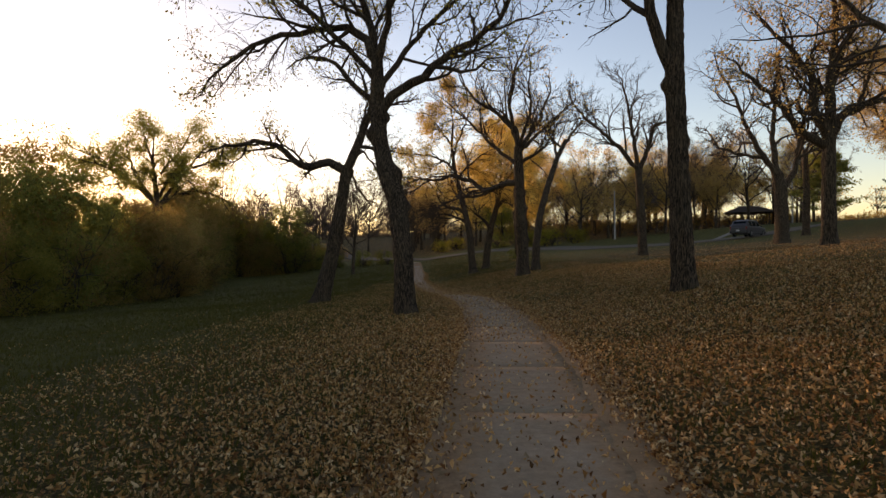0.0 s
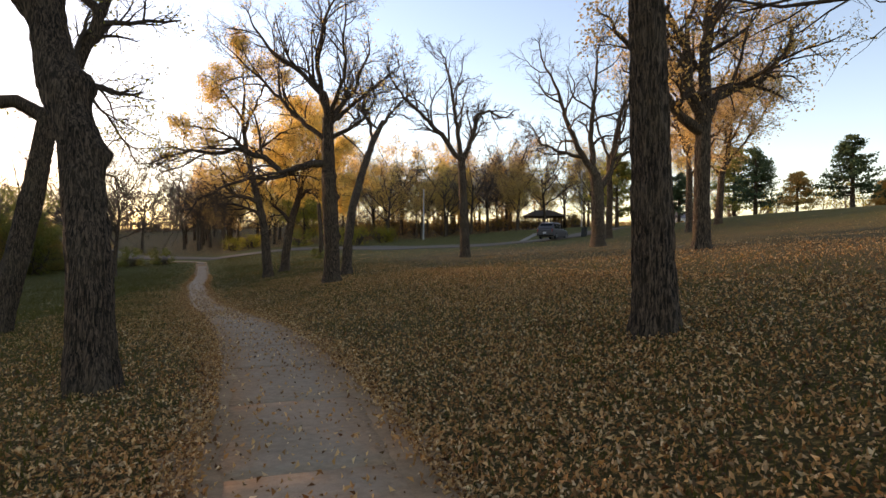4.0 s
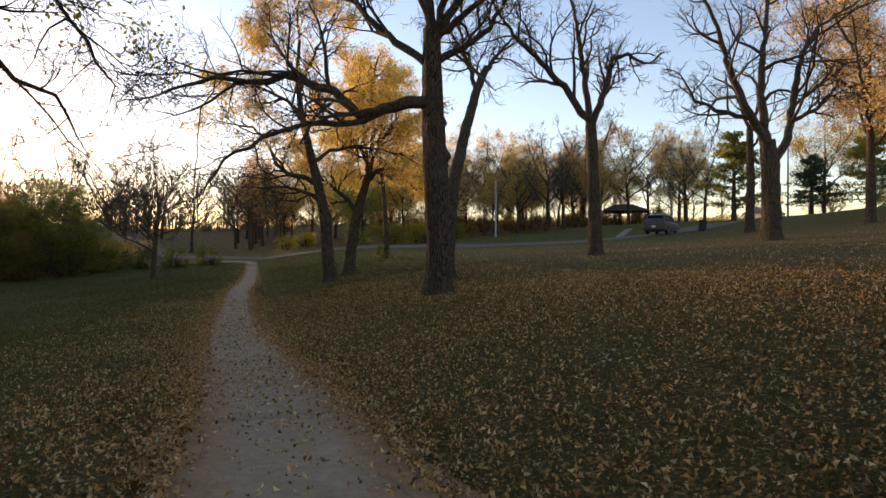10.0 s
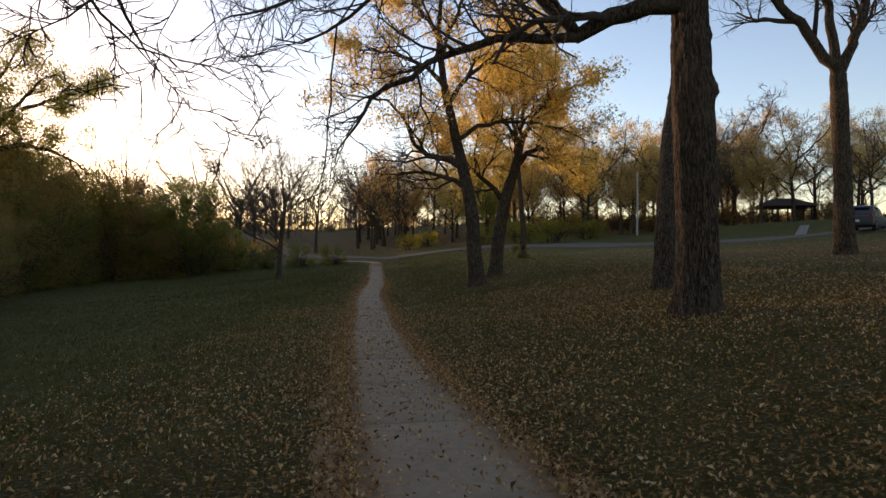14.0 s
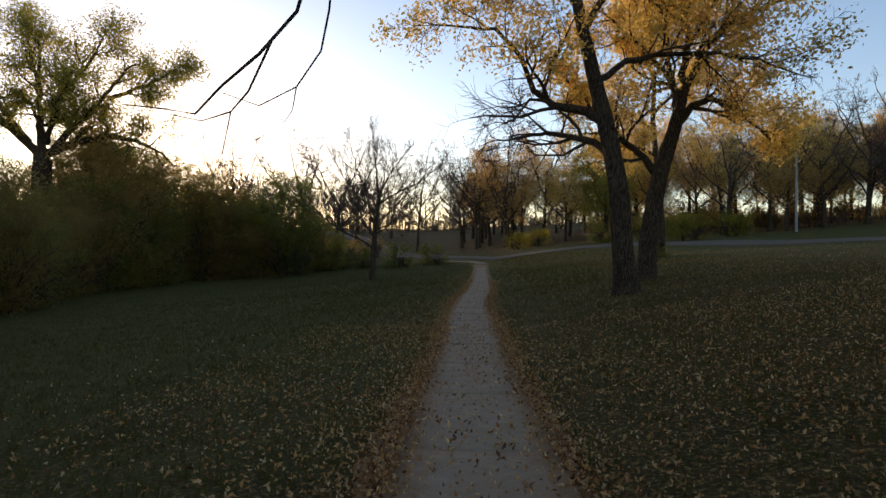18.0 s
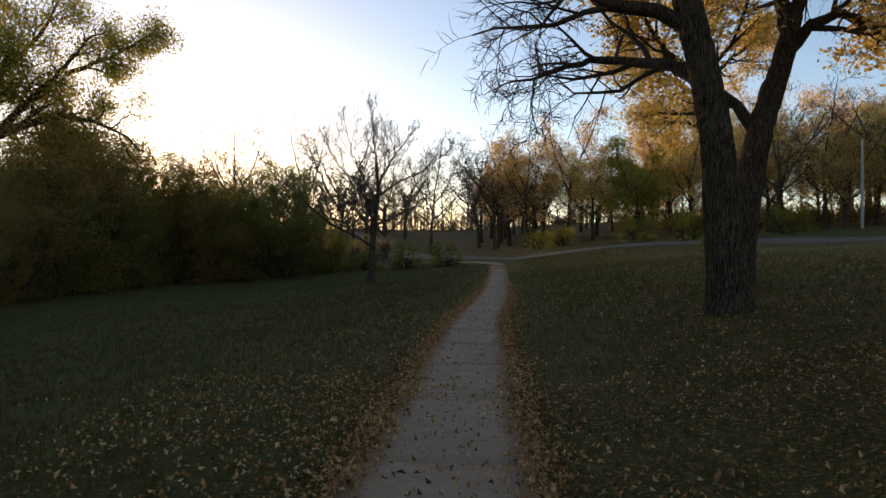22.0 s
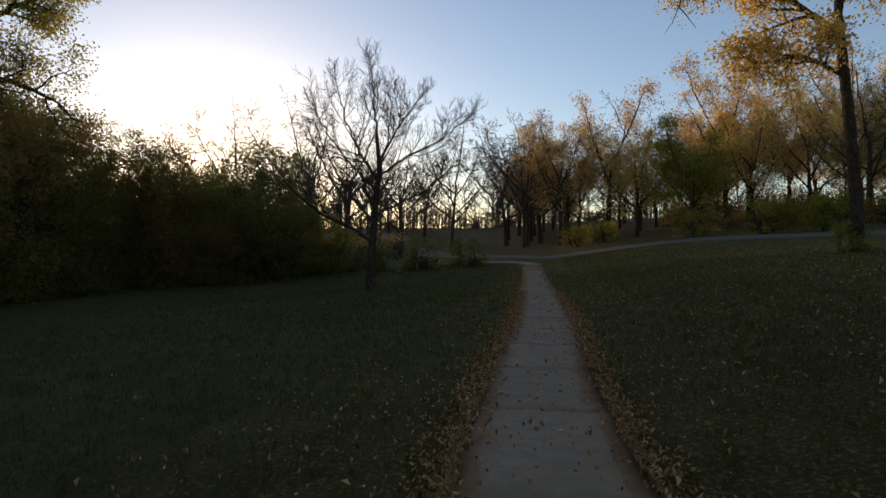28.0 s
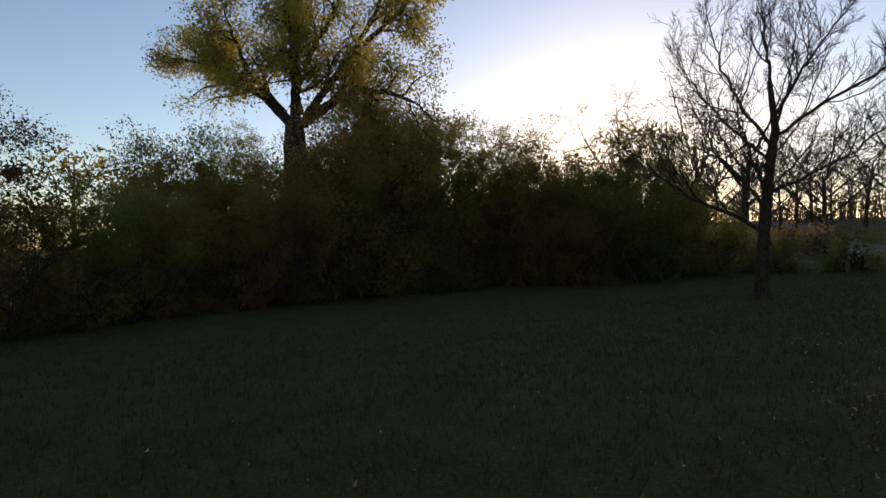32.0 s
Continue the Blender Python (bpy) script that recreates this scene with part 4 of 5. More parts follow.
# ---- far trees: a few kinds, set about ----
def far_tree(name, label, seed, height, spread, leaf, leaf_part, leaf_n, leaf_size, group, twig=None, kids=(6, 5, 4), low=0.24, last=4, leaf_spread=0.5):
    rng = np.random.default_rng(seed)
    h, s = height, spread
    lean = rng.normal(0, 0.35, 2)
    trunk = [(0, 0, 0, 0.02 * h + 0.02), (lean[0] * 0.3, lean[1] * 0.3, h * low, 0.017 * h), (lean[0], lean[1], h * 0.42, 0.013 * h), (lean[0] * 1.6, lean[1] * 1.4, h * 0.6, 0.008 * h)]
    limbs = []
    for i in range(8):
        a = i * 2.4 + rng.uniform(0, 1)
        z0 = h * (low + 0.048 * i)
        f = min(1.0, (z0 - h * low) / (h * 0.4))
        x0, y0 = lean[0] * (0.3 + f), lean[1] * (0.3 + f)
        reach = s * rng.uniform(0.65, 1.1) * (1.0 if i < 5 else 0.85)
        rise = h * rng.uniform(0.24, 0.36) * (1 if i < 4 else 1.25)
        c, n = math.cos(a), math.sin(a)
        limbs.append(([(x0, y0, z0), (x0 + c * reach * 0.4, y0 + n * reach * 0.4, z0 + rise * 0.35), (x0 + c * reach * 0.75, y0 + n * reach * 0.75, z0 + rise * 0.75), (x0 + c * reach, y0 + n * reach, z0 + rise * 1.15)], 0.008 * h, 0.003 * h))
    return tree(name, label, 0, 0, trunk, limbs, seed, leaf=leaf, last=last, kids=kids, sides=8, leaf_n=leaf_n, leaf_part=leaf_part, leaf_size=leaf_size,
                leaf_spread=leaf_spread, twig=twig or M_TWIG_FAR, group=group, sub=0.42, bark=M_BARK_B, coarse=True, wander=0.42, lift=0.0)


def scatter(kinds, spots, seed):
    """The first spots take the built trees, the rest copies, each turned and scaled a little."""
    rng = np.random.default_rng(seed)
    for i, (x, y, s) in enumerate(spots):
        k = kinds[i % len(kinds)]
        m = pose(x, y, gz1(x, y) - 0.05, 0, 0, rng.uniform(0, 360)) @ Matrix.Diagonal((s, s, s * rng.uniform(0.92, 1.1), 1))
        if i < len(kinds):
            k.matrix_basis = m
        else:
            copy_thing(k, m)


rng0 = np.random.default_rng(77)
bare = [far_tree("bare_far_tree", "bare grey-brown tree of the far grove", 31 + i, 9, 4.0, None, 0, 0, 0, "bare grove") for i in range(4)]
spots = []
for i in range(42):
    spots.append((rng0.uniform(-62, 8), 99 + 42 * rng0.random() ** 0.8, rng0.uniform(0.9, 1.3)))
spots += [(-20, 88, 1.2), (-26, 95, 1.2), (-24, 110, 1.15), (-14, 104, 1.1), (-18, 98, 1.1), (42, 100, 1.0), (58, 98, 1.1), (52, 86, 1.0), (53.6, 84.5, 1.05), (45, 112, 1.1), (34, 92, 1.3), (38.5, 96, 1.4), (29.5, 91, 1.2), (44, 101, 1.4), (26, 95, 1.25), (48, 94, 1.35), (21, 93, 1.2)]
scatter(bare, spots, 41)
gold = [far_tree("golden_far_tree", "golden autumn tree at the park's edge", 51 + i, 12.4, 4.5, m_, 0.3, 15, 0.19, "golden trees", kids=(6, 5, 4), leaf_spread=0.55) for i, m_ in enumerate((M_GOLD, M_ORANGE, M_ORANGE, M_GOLD))]
spots = [(16, 104, 0.85), (-2.5, 104, 0.95), (2.5, 107, 1.0), (22, 98, 0.85), (5, 103, 0.9), (-6, 112, 0.9), (27, 108, 1.1), (32, 98, 1.0), (38, 118, 1.25), (12, 112, 0.8), (19, 116, 1.1), (44, 128, 1.3), (30, 126, 1.2), (25, 89, 0.75),
         (50, 112, 1.1), (62, 100, 1.2), (16, 118, 0.9), (40, 88, 0.9), (5, 122, 0.8), (-5, 128, 0.85), (60, 72, 1.1), (-2, 118, 0.7), (21, 104, 0.85), (28, 96, 1.0), (35, 104, 1.1), (46, 118, 1.2), (15, 110, 1.1), (24, 118, 1.2), (55, 92, 1.0), (9, 118, 0.75)]
spots += [(8 + 54 * rng0.random(), 97 + 30 * rng0.random(), rng0.uniform(0.75, 1.15)) for i in range(16)]
scatter(gold, spots, 42)
pale = [far_tree("pale_gold_tree", "tall tree with thin pale gold leaves on the ridge", 58 + i, 13.5, 5.2, M_PALE, 0.8, 8, 0.14, "ridge trees", kids=(7, 6, 4), leaf_spread=0.3, low=0.3) for i in range(2)]
scatter(pale, [(33.2, 43.5, 1.0), (37, 44.5, 1.05)], 47)
cone = far_tree("golden_cone_tree", "upright golden tree turning green below", 61, 11.5, 2.7, M_YELGREEN, 0.9, 7, 0.2, "golden trees", low=0.1)
scatter([cone], [(9.3, 98, 1.0)], 43)


# ---- thicket along the lawn ----
def bush(name, label, seed, h, r, leaf, n, size, group, lobe_n=30):
    """Many stems, each ending in its own lobe of small leaves, so that the outline is lumpy and open at the rim."""
    rng = np.random.default_rng(seed)
    base = tagged(new(name), label, "bush", group)
    out, tips = {}, []
    for i in range(9):
        a = rng.uniform(0, 6.28)
        grow(out, tips, np.array([math.cos(a) * r * 0.2, math.sin(a) * r * 0.2, -0.1]), unit(np.array([math.cos(a) * 0.45, math.sin(a) * 0.45, 1.0])), h * rng.uniform(0.32, 0.52), 0.05, 2, 4, rng, 0.2, 0.06, (5, 5, 4), True)
    V, F, k = [], [], 0
    for lev, brs in out.items():
        v, f = tubes(brs, 4 if lev == 2 else 3)
        V.append(v), F.append(f + k)
        k += len(v)
    put("stemwork", np_mesh("stemwork", np.concatenate(V), np.concatenate(F), smooth=True), M_TWIG, base, "thin crowded stems")["kind"] = "stuff"
    lobes = []
    for i in range(lobe_n):
        a, f = rng.uniform(0, 6.28), rng.uniform(0.02, 0.95)
        wide = r * math.sqrt(max(0.05, 1 - (abs(f - 0.4) / 0.62) ** 2)) * rng.uniform(0.4, 0.95)
        lobes.append((math.cos(a) * wide, math.sin(a) * wide, h * f, rng.uniform(0.2, 0.5) * min(r, 2.6) * (1.3 if lobe_n > 60 else 1.0) * (1.15 - 0.5 * f)))
    lobes = np.array(lobes)
    pick = lobes[rng.integers(0, len(lobes), n)]
    d = rng.normal(0, 1, (n, 3))
    d /= np.linalg.norm(d, axis=1)[:, None]
    c = pick[:, :3] + d * (pick[:, 3:] * rng.random((n, 1)) ** 0.4) * np.array([1, 1, 0.8])
    c = c[c[:, 2] > 0.05]
    v, f = leaf_cloud(c, 0.14, 8, size, rng)
    q = lobes[rng.integers(0, len(lobes), n * 2)]
    core = q[:, :3] * np.array([0.72, 0.72, 0.82]) + rng.normal(0, 0.2, (len(q), 3)) * q[:, 3:]
    core = core[core[:, 2] > 0.1]
    v2, f2 = leaf_quads(core, size * 1.7, rng)
    v, f = np.concatenate([v, v2]), np.concatenate([f, f2 + len(v)])
    put("foliage", np_mesh("foliage", v, tris=f), leaf, base, "dense small leaves")["kind"] = "stuff"
    return base


kinds = [bush("thicket_bush", "dense dark green and rust-brown bush at the lawn's edge", 71 + i, h, r, m_, 2000, 0.075, "thicket", 46) for i, (h, r, m_) in
         enumerate(((4.6, 2.4, M_RUST), (5.2, 2.5, M_RUST), (4.2, 2.3, M_OLIVE), (5.6, 2.4, M_RUST), (4.8, 2.6, M_GREEN)))]
HEDGE_X = np.array([-17, -17, -16.8, -17, -18, -21.5, -23.5, -25, -25, -21.5, -16.8])
HEDGE_Y = np.array([4, 14, 26, 38, 47, 53, 58, 64, 70, 76, 80])
HEDGE_H = np.array([1.1, 1.15, 1.25, 1.35, 1.25, 1.3, 1.4, 1.5, 1.45, 1.2, 0.95])
spots = []
for i, f in enumerate(np.linspace(0, len(HEDGE_X) - 1, 42)):
    hx, hy, hh = (np.interp(f, range(11), a) for a in (HEDGE_X, HEDGE_Y, HEDGE_H))
    spots.append((hx - 2.0 + rng0.normal(0, 0.5), hy + rng0.normal(0, 0.4), hh * rng0.uniform(0.62, 1.0) * np.interp(hy, [41, 45, 50, 54], [1, 0.72, 0.72, 1])))
    if i % 2 == 0:
        spots.append((hx - 6.0 + rng0.normal(0, 0.7), hy + rng0.normal(0, 0.7), hh * rng0.uniform(1.0, 1.2) * np.interp(hy, [41, 44.5, 50, 56, 62], [1, 0.64, 0.64, 0.85, 1])))
spots += [(-19.6, 79.2, 1.2), (-20.6, 76.6, 1.3), (-22.4, 74.2, 1.3)]
scatter(kinds, spots, 44)
tall = [bush("thicket_tree", label_, 86 + i, h, r, m_, 3600, 0.085, "tall thicket", 80) for i, (h, r, m_, label_) in
        enumerate(((9.5, 3.3, M_OLIVE, "tall olive-green bushy tree rising out of the thicket"), (8.2, 3.0, M_YELGREEN, "yellowing bushy tree rising out of the thicket")))]
scatter(tall, [(-29.3, 69.8, 1.05), (-26.4, 73.4, 0.95), (-31.5, 65, 1.0), (-24.0, 75.2, 0.8), (-28.2, 72.6, 1.0), (-23.0, 38, 0.85), (-23.5, 34, 0.95), (-22.5, 77, 0.75), (-22.8, 27, 0.8), (-29.5, 54.5, 0.66), (-32, 58, 0.78), (-27.5, 62, 0.8), (-29.5, 66, 0.95)], 48)
low = [bush("low_shrub", "low shrub beside the park road", 81 + i, 1.9, 1.5, m_, 360, 0.09, "low shrubs") for i, m_ in enumerate((M_GREEN, M_YELGREEN))]
scatter(low, [(-8.5, 80, 1.0), (-1, 98, 1.1), (-11.5, 79.5, 1.05), (1.5, 100, 1.0), (-15, 81, 0.9), (11, 84, 1.1), (7.2, 63.6, 0.55), (14, 82, 1.2), (-17.5, 82, 0.9), (18, 83, 1.1), (8, 90, 1.2)], 45)

tree("outlying_tree", "tree whose limb reaches over the lawn from beyond the path", 12.6, 11.2,
     [(0, 0, 0, 0.3), (0, 0, 2.0, 0.26), (-0.3, 0.2, 4.0, 0.24)],
     [([(-0.2, 0.15, 3.0), (-1.0, 0.9, 3.4), (-1.8, 1.7, 3.9), (-2.7, 2.1, 4.7), (-3.6, 2.6, 5.8), (-4.4, 3.0, 7.2)], 0.13, 0.04), ([(-0.3, 0.2, 3.9), (0.6, 0.5, 6.0), (1.4, 0.8, 8.5)], 0.15, 0.04)], 26, kids=(7, 5, 4), bark=M_BARK_B)


# ---- distant woods ----
def woods(name, label, spots, seed, leaf, h_lo, h_hi, n_leaf, size, low=0.1):
    """Far woodland as one mass of stems, twigs and leaves."""
    rng = np.random.default_rng(seed)
    br, cl = [], []
    for x, y in spots:
        h, z = rng.uniform(h_lo, h_hi), gz1(x, y)
        br.append(([(x, y, z - 0.3), (x + rng.normal(0, 0.3), y, z + h * 0.4), (x + rng.normal(0, 0.5), y, z + h * 0.85)], [0.22, 0.16, 0.05]))
        for k in range(22):
            a, f = rng.uniform(0, 6.28), rng.uniform(low, 0.8)
            L = h * 0.36 * (1.15 - f)
            s = np.array([x, y, z + h * f])
            e = s + np.array([math.cos(a) * L, math.sin(a) * L, L * rng.uniform(0.4, 1.2)])
            br.append(([s, (s + e) / 2 + rng.normal(0, 0.2, 3), e], [0.07, 0.045, 0.02]))
            for q in range(3):
                e2 = e + rng.normal(0, 0.3, 3) * L * 0.6 + np.array([0, 0, L * 0.2])
                br.append(([(s + e) / 2, e2], [0.035, 0.015]))
                cl.append(e2)
    V, F = tubes(br, 3)
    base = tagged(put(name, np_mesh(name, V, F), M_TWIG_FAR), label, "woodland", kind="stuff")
    if n_leaf:
        v, f = leaf_cloud(np.array(cl), 0.6, n_leaf, size, rng)
        put("woodland_foliage", np_mesh("woodland_foliage", v, tris=f), leaf, base)["kind"] = "stuff"
    return base


M_SCRUB = leaf_mat("leaf_scrub", [(0.14, 0.1, 0.065), (0.22, 0.15, 0.085), (0.16, 0.13, 0.07), (0.28, 0.17, 0.085)], 0.2)
rw = np.random.default_rng(9)
woods("far_woods_bare", "far grey-brown bare woodland on the rise", [(x + rw.normal(0, 2), rw.uniform(150, 190)) for x in np.linspace(-120, 30, 70)], 91, None, 8, 13, 0, 0)
woods("far_woods_golden", "far golden woodland behind the park road", [(x + rw.normal(0, 2), rw.uniform(112, 150)) for x in np.linspace(12, 120, 20)], 92, M_ORANGE, 7, 11, 3, 0.36)
woods("far_undergrowth", "tangled brown undergrowth behind the park road", [(rw.uniform(6, 60), rw.uniform(98, 112)) for i in range(54)], 96, M_RUST, 1.8, 3.4, 3, 0.26, 0.02)
woods("far_undergrowth_west", "tangled undergrowth below the bare grove", [(rw.uniform(-45, -17), rw.uniform(84, 100)) for i in range(60)], 97, M_RUST, 1.6, 2.6, 3, 0.26, 0.02)


def scrub(name, label, x0, x1, y0, y1, h, n, size, leaf, seed):
    """A far belt of scrub: leaf clumps from the ground up to an uneven top, on thin stems."""
    rng = np.random.default_rng(seed)
    x, y = rng.uniform(x0, x1, n), rng.uniform(y0, y1, n)
    top = h * (0.65 + 0.2 * np.sin(x * 0.31 + seed) + 0.15 * np.sin(x * 0.83 + 2) + rng.normal(0, 0.12, n))
    z = gz(x, y) + top * rng.random(n) ** 0.8
    v, f = leaf_quads(np.stack([x, y, z], -1), size, rng)
    base = tagged(put(name, np_mesh(name, v, tris=f), leaf), label, "scrub", kind="stuff")
    k = n // 12
    br = [([(a, b, gz1(a, b) - 0.2), (a + 0.2, b, gz1(a, b) + t_)], [0.06, 0.02]) for a, b, t_ in zip(x[:k], y[:k], top[:k])]
    v, f = tubes(br, 3)
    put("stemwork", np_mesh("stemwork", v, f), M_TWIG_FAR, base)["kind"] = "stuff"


scrub("far_thicket_crest", "dense grey-brown scrub along the far rise", -130, 40, 146, 156, 4.6, 26000, 0.42, M_SCRUB, 98)
scrub("far_thicket_east", "dark scrub behind the park road", 10, 110, 118, 128, 2.1, 14000, 0.36, M_RUST, 99)

woods("far_woods_left", "dark woodland behind the thicket", [(rw.uniform(-75, -45), y) for y in np.linspace(-30, 120, 44)], 93, M_OLIVE, 7, 10, 4, 0.45)
woods("far_woods_right", "far trees along the ridge", [(rw.uniform(95, 130), y) for y in np.linspace(-40, 110, 40)], 94, M_OLIVE, 6, 10, 4, 0.45)
woods("far_woods_behind", "far trees behind the path's start", [(x, rw.uniform(-80, -60)) for x in np.linspace(-60, 110, 36)], 95, M_RUST, 7, 11, 3, 0.45)


# ---- evergreens on the ridge ----
def evergreen(name, label, seed, h, r, leaf):
    rng = np.random.default_rng(seed)
    base = tagged(new(name), label, "tree", "ridge trees")
    put("trunk", trunk_mesh("trunk", [np.array([0, 0, -0.1]), np.array([0, 0, h * 0.5]), np.array([0.1, 0, h * 0.9])], [0.25, 0.16, 0.04], rng, 8), M_BARK_B, base)
    br, c = [], []
    for i in range(90):
        f = rng.uniform(0.12, 0.97)
        a = rng.uniform(0, 6.28)
        L = r * (1 - f) ** 0.7 * rng.uniform(0.6, 1.1) + 0.2
        s = np.array([0, 0, h * f])
        e = s + np.array([math.cos(a) * L, math.sin(a) * L, L * 0.12])
        br.append(([s, e], [0.04, 0.01]))
        for q in np.linspace(0.35, 1, 5):
            c.append(s + (e - s) * q)
    V, F = tubes(br, 3)
    put("branchwork", np_mesh("branchwork", V, F), M_TWIG, base)["kind"] = "stuff"
    v, f = leaf_cloud(np.array(c), 0.28, 14, 0.26, rng, 0.6)
    put("foliage", np_mesh("foliage", v, tris=f), leaf, base)["kind"] = "stuff"
    return base


ever = [evergreen("evergreen_tree", "dark evergreen on the ridge", 101, 8, 3.6, M_NEEDLE), evergreen("ridge_tree", "rounded dark green tree on the ridge", 102, 8, 4.6, M_GREEN), evergreen("rusty_ridge_tree", "small rust-coloured tree on the ridge", 103, 6, 3.4, M_ORANGE)]
scatter(ever, [(58, 49, 1.0), (62, 44, 1.0), (56, 53.5, 0.8), (54, 57, 1.0), (66, 40, 1.0), (64, 50, 0.7), (72, 46, 1.05), (41, 64, 1.0), (75, 58, 0.8), (48, 62, 0.8), (60, 66, 1.1), (70, 36, 1.1), (80, 40, 1.0), (84, 50, 1.1)], 46)


# ---- parked car ----
M_PAINT = plain("grey_car_paint", (0.05, 0.047, 0.052), 0.4, 0.15)
M_GLASS = plain("dark_glass", (0.008, 0.009, 0.01), 0.22)
M_GLASS.node_tree.nodes["Principled BSDF"].inputs["Specular IOR Level"].default_value = 0.2
M_TYRE = plain("rubber", (0.02, 0.02, 0.02), 0.85)
M_RIM = plain("alloy", (0.22, 0.22, 0.22), 0.4, 0.8)
M_PLASTIC = plain("black_plastic", (0.03, 0.03, 0.03), 0.6)
M_LAMP_RED = plain("red_lens", (0.35, 0.02, 0.02), 0.2)
M_LAMP_CLEAR = plain("clear_lens", (0.6, 0.6, 0.58), 0.15)


def loft(sections, mat, parent, name, label=""):
    """A body from cross-sections of equal point count."""
    bm = bmesh.new()
    rings = [[bm.verts.new(p) for p in s] for s in sections]
    n = len(rings[0])
    for a, b in zip(rings[:-1], rings[1:]):
        for i in range(n):
            bm.faces.new((a[i], a[(i + 1) % n], b[(i + 1) % n], b[i]))
    bm.faces.new(rings[0][::-1])
    bm.faces.new(rings[-1])
    bmesh.ops.recalc_face_normals(bm, faces=bm.faces)
    return part(name, bm, mat, parent, label)


def suv(x, y, turn):
    car = tagged(new("parked_car"), "dark grey estate car parked on the park road", "car")
    car.matrix_basis = pose(x, y, gz1(x, y) + 0.06, 0, 0, turn)

    def section(px, z0, z1, half, tuck=0.06):
        return [(px, -half, z0 + 0.08), (px, -half + tuck, z0), (px, half - tuck, z0), (px, half, z0 + 0.08), (px, half, z1 - 0.1), (px, half - tuck, z1), (px, -half + tuck, z1), (px, -half, z1 - 0.1)]
    body = loft([section(-2.28, 0.42, 0.92, 0.8), section(-2.2, 0.32, 1.0, 0.87), section(-1.2, 0.25, 1.02, 0.91), section(0.6, 0.25, 1.0, 0.91), section(1.2, 0.27, 0.98, 0.9), section(2.0, 0.34, 0.9, 0.86), section(2.28, 0.42, 0.78, 0.76)], M_PAINT, car, "body")

    def roofsec(px, z1, half_low, half_top):
        return [(px, -half_low, 0.99), (px, half_low, 0.99), (px, half_top, z1 - 0.06), (px, half_top - 0.1, z1), (px, -half_top + 0.1, z1), (px, -half_top, z1 - 0.06)]
    loft([roofsec(-2.16, 1.1, 0.84, 0.8), roofsec(-1.75, 1.62, 0.86, 0.7), roofsec(-1.2, 1.7, 0.87, 0.7), roofsec(0.1, 1.68, 0.87, 0.69), roofsec(0.5, 1.6, 0.86, 0.68), roofsec(1.15, 1.02, 0.84, 0.8)], M_PAINT, body, "cabin")
    for sgn in (-1, 1):
        for a, b in ((-1.72, -1.05), (-0.98, -0.12), (-0.04, 0.55)):
            bm = bmesh.new()
            yo = lambda z: sgn * (0.875 - (z - 1.0) * 0.26)
            top = lambda px: 1.55 if px < 0.3 else 1.42
            vs = [bm.verts.new(v) for v in ((a, yo(1.06), 1.06), (b + (0.2 if b > 0.5 else 0), yo(1.06), 1.06), (b, yo(top(b)), top(b)), (a, yo(top(a)), top(a)))]
            f = bm.faces.new(vs if sgn < 0 else vs[::-1])
            bmesh.ops.solidify(bm, geom=[f], thickness=0.012)
            part("side_window", bm, M_GLASS, car, "dark side window")
        part("headlight", box_bm((0.1, 0.3, 0.13), (2.22, sgn * 0.6, 0.72), 0.03), M_LAMP_CLEAR, car, "clear headlight")
        part("tail_light", box_bm((0.08, 0.14, 0.32), (-2.24, sgn * 0.76, 0.86), 0.03), M_LAMP_RED, car, "red tail light")
        part("mirror", box_bm((0.12, 0.2, 0.13), (0.72, sgn * 0.99, 1.06), 0.03), M_PLASTIC, car, "black door mirror")
        part("roof_rail", box_bm((1.7, 0.04, 0.04), (-0.75, sgn * 0.6, 1.73), 0.012), M_PLASTIC, car, "black roof rail")
        for px in (-1.35, 1.4):
            wheel = new("wheel")
            wheel.parent = car
            wheel.matrix_basis = pose(px, sgn * 0.8, 0.34, 90, 0, 0)
            bm = bmesh.new()
            bmesh.ops.create_cone(bm, cap_ends=True, segments=24, radius1=0.34, radius2=0.34, depth=0.22)
            bmesh.ops.bevel(bm, geom=[e for e in bm.edges if e.is_boundary or abs(e.verts[0].co.z - e.verts[1].co.z) < 1e-4], offset=0.03, segments=2, affect="EDGES")
            part("tyre", bm, M_TYRE, wheel, "black tyre")
            bm = bmesh.new()
            bmesh.ops.create_cone(bm, cap_ends=True, segments=20, radius1=0.21, radius2=0.21, depth=0.236)
            part("rim", bm, M_RIM, wheel, "alloy rim")
    bm = bmesh.new()
    vs = [bm.verts.new(v) for v in ((-2.12, -0.66, 1.14), (-2.12, 0.66, 1.14), (-1.83, 0.6, 1.53), (-1.83, -0.6, 1.53))]
    bmesh.ops.solidify(bm, geom=[bm.faces.new(vs)], thickness=0.015)
    part("rear_window", bm, M_GLASS, car, "dark rear window")
    bm = bmesh.new()
    vs = [bm.verts.new(v) for v in ((1.12, -0.7, 1.07), (1.12, 0.7, 1.07), (0.6, 0.6, 1.54), (0.6, -0.6, 1.54))]
    bmesh.ops.solidify(bm, geom=[bm.faces.new(vs)], thickness=0.02)
    part("windscreen", bm, M_GLASS, car, "dark windscreen")
    part("rear_bumper", box_bm((0.16, 1.7, 0.2), (-2.28, 0, 0.46), 0.04), M_PLASTIC, car, "black rear bumper")
    part("front_bumper", box_bm((0.16, 1.6, 0.2), (2.26, 0, 0.46), 0.04), M_PLASTIC, car, "black front bumper")
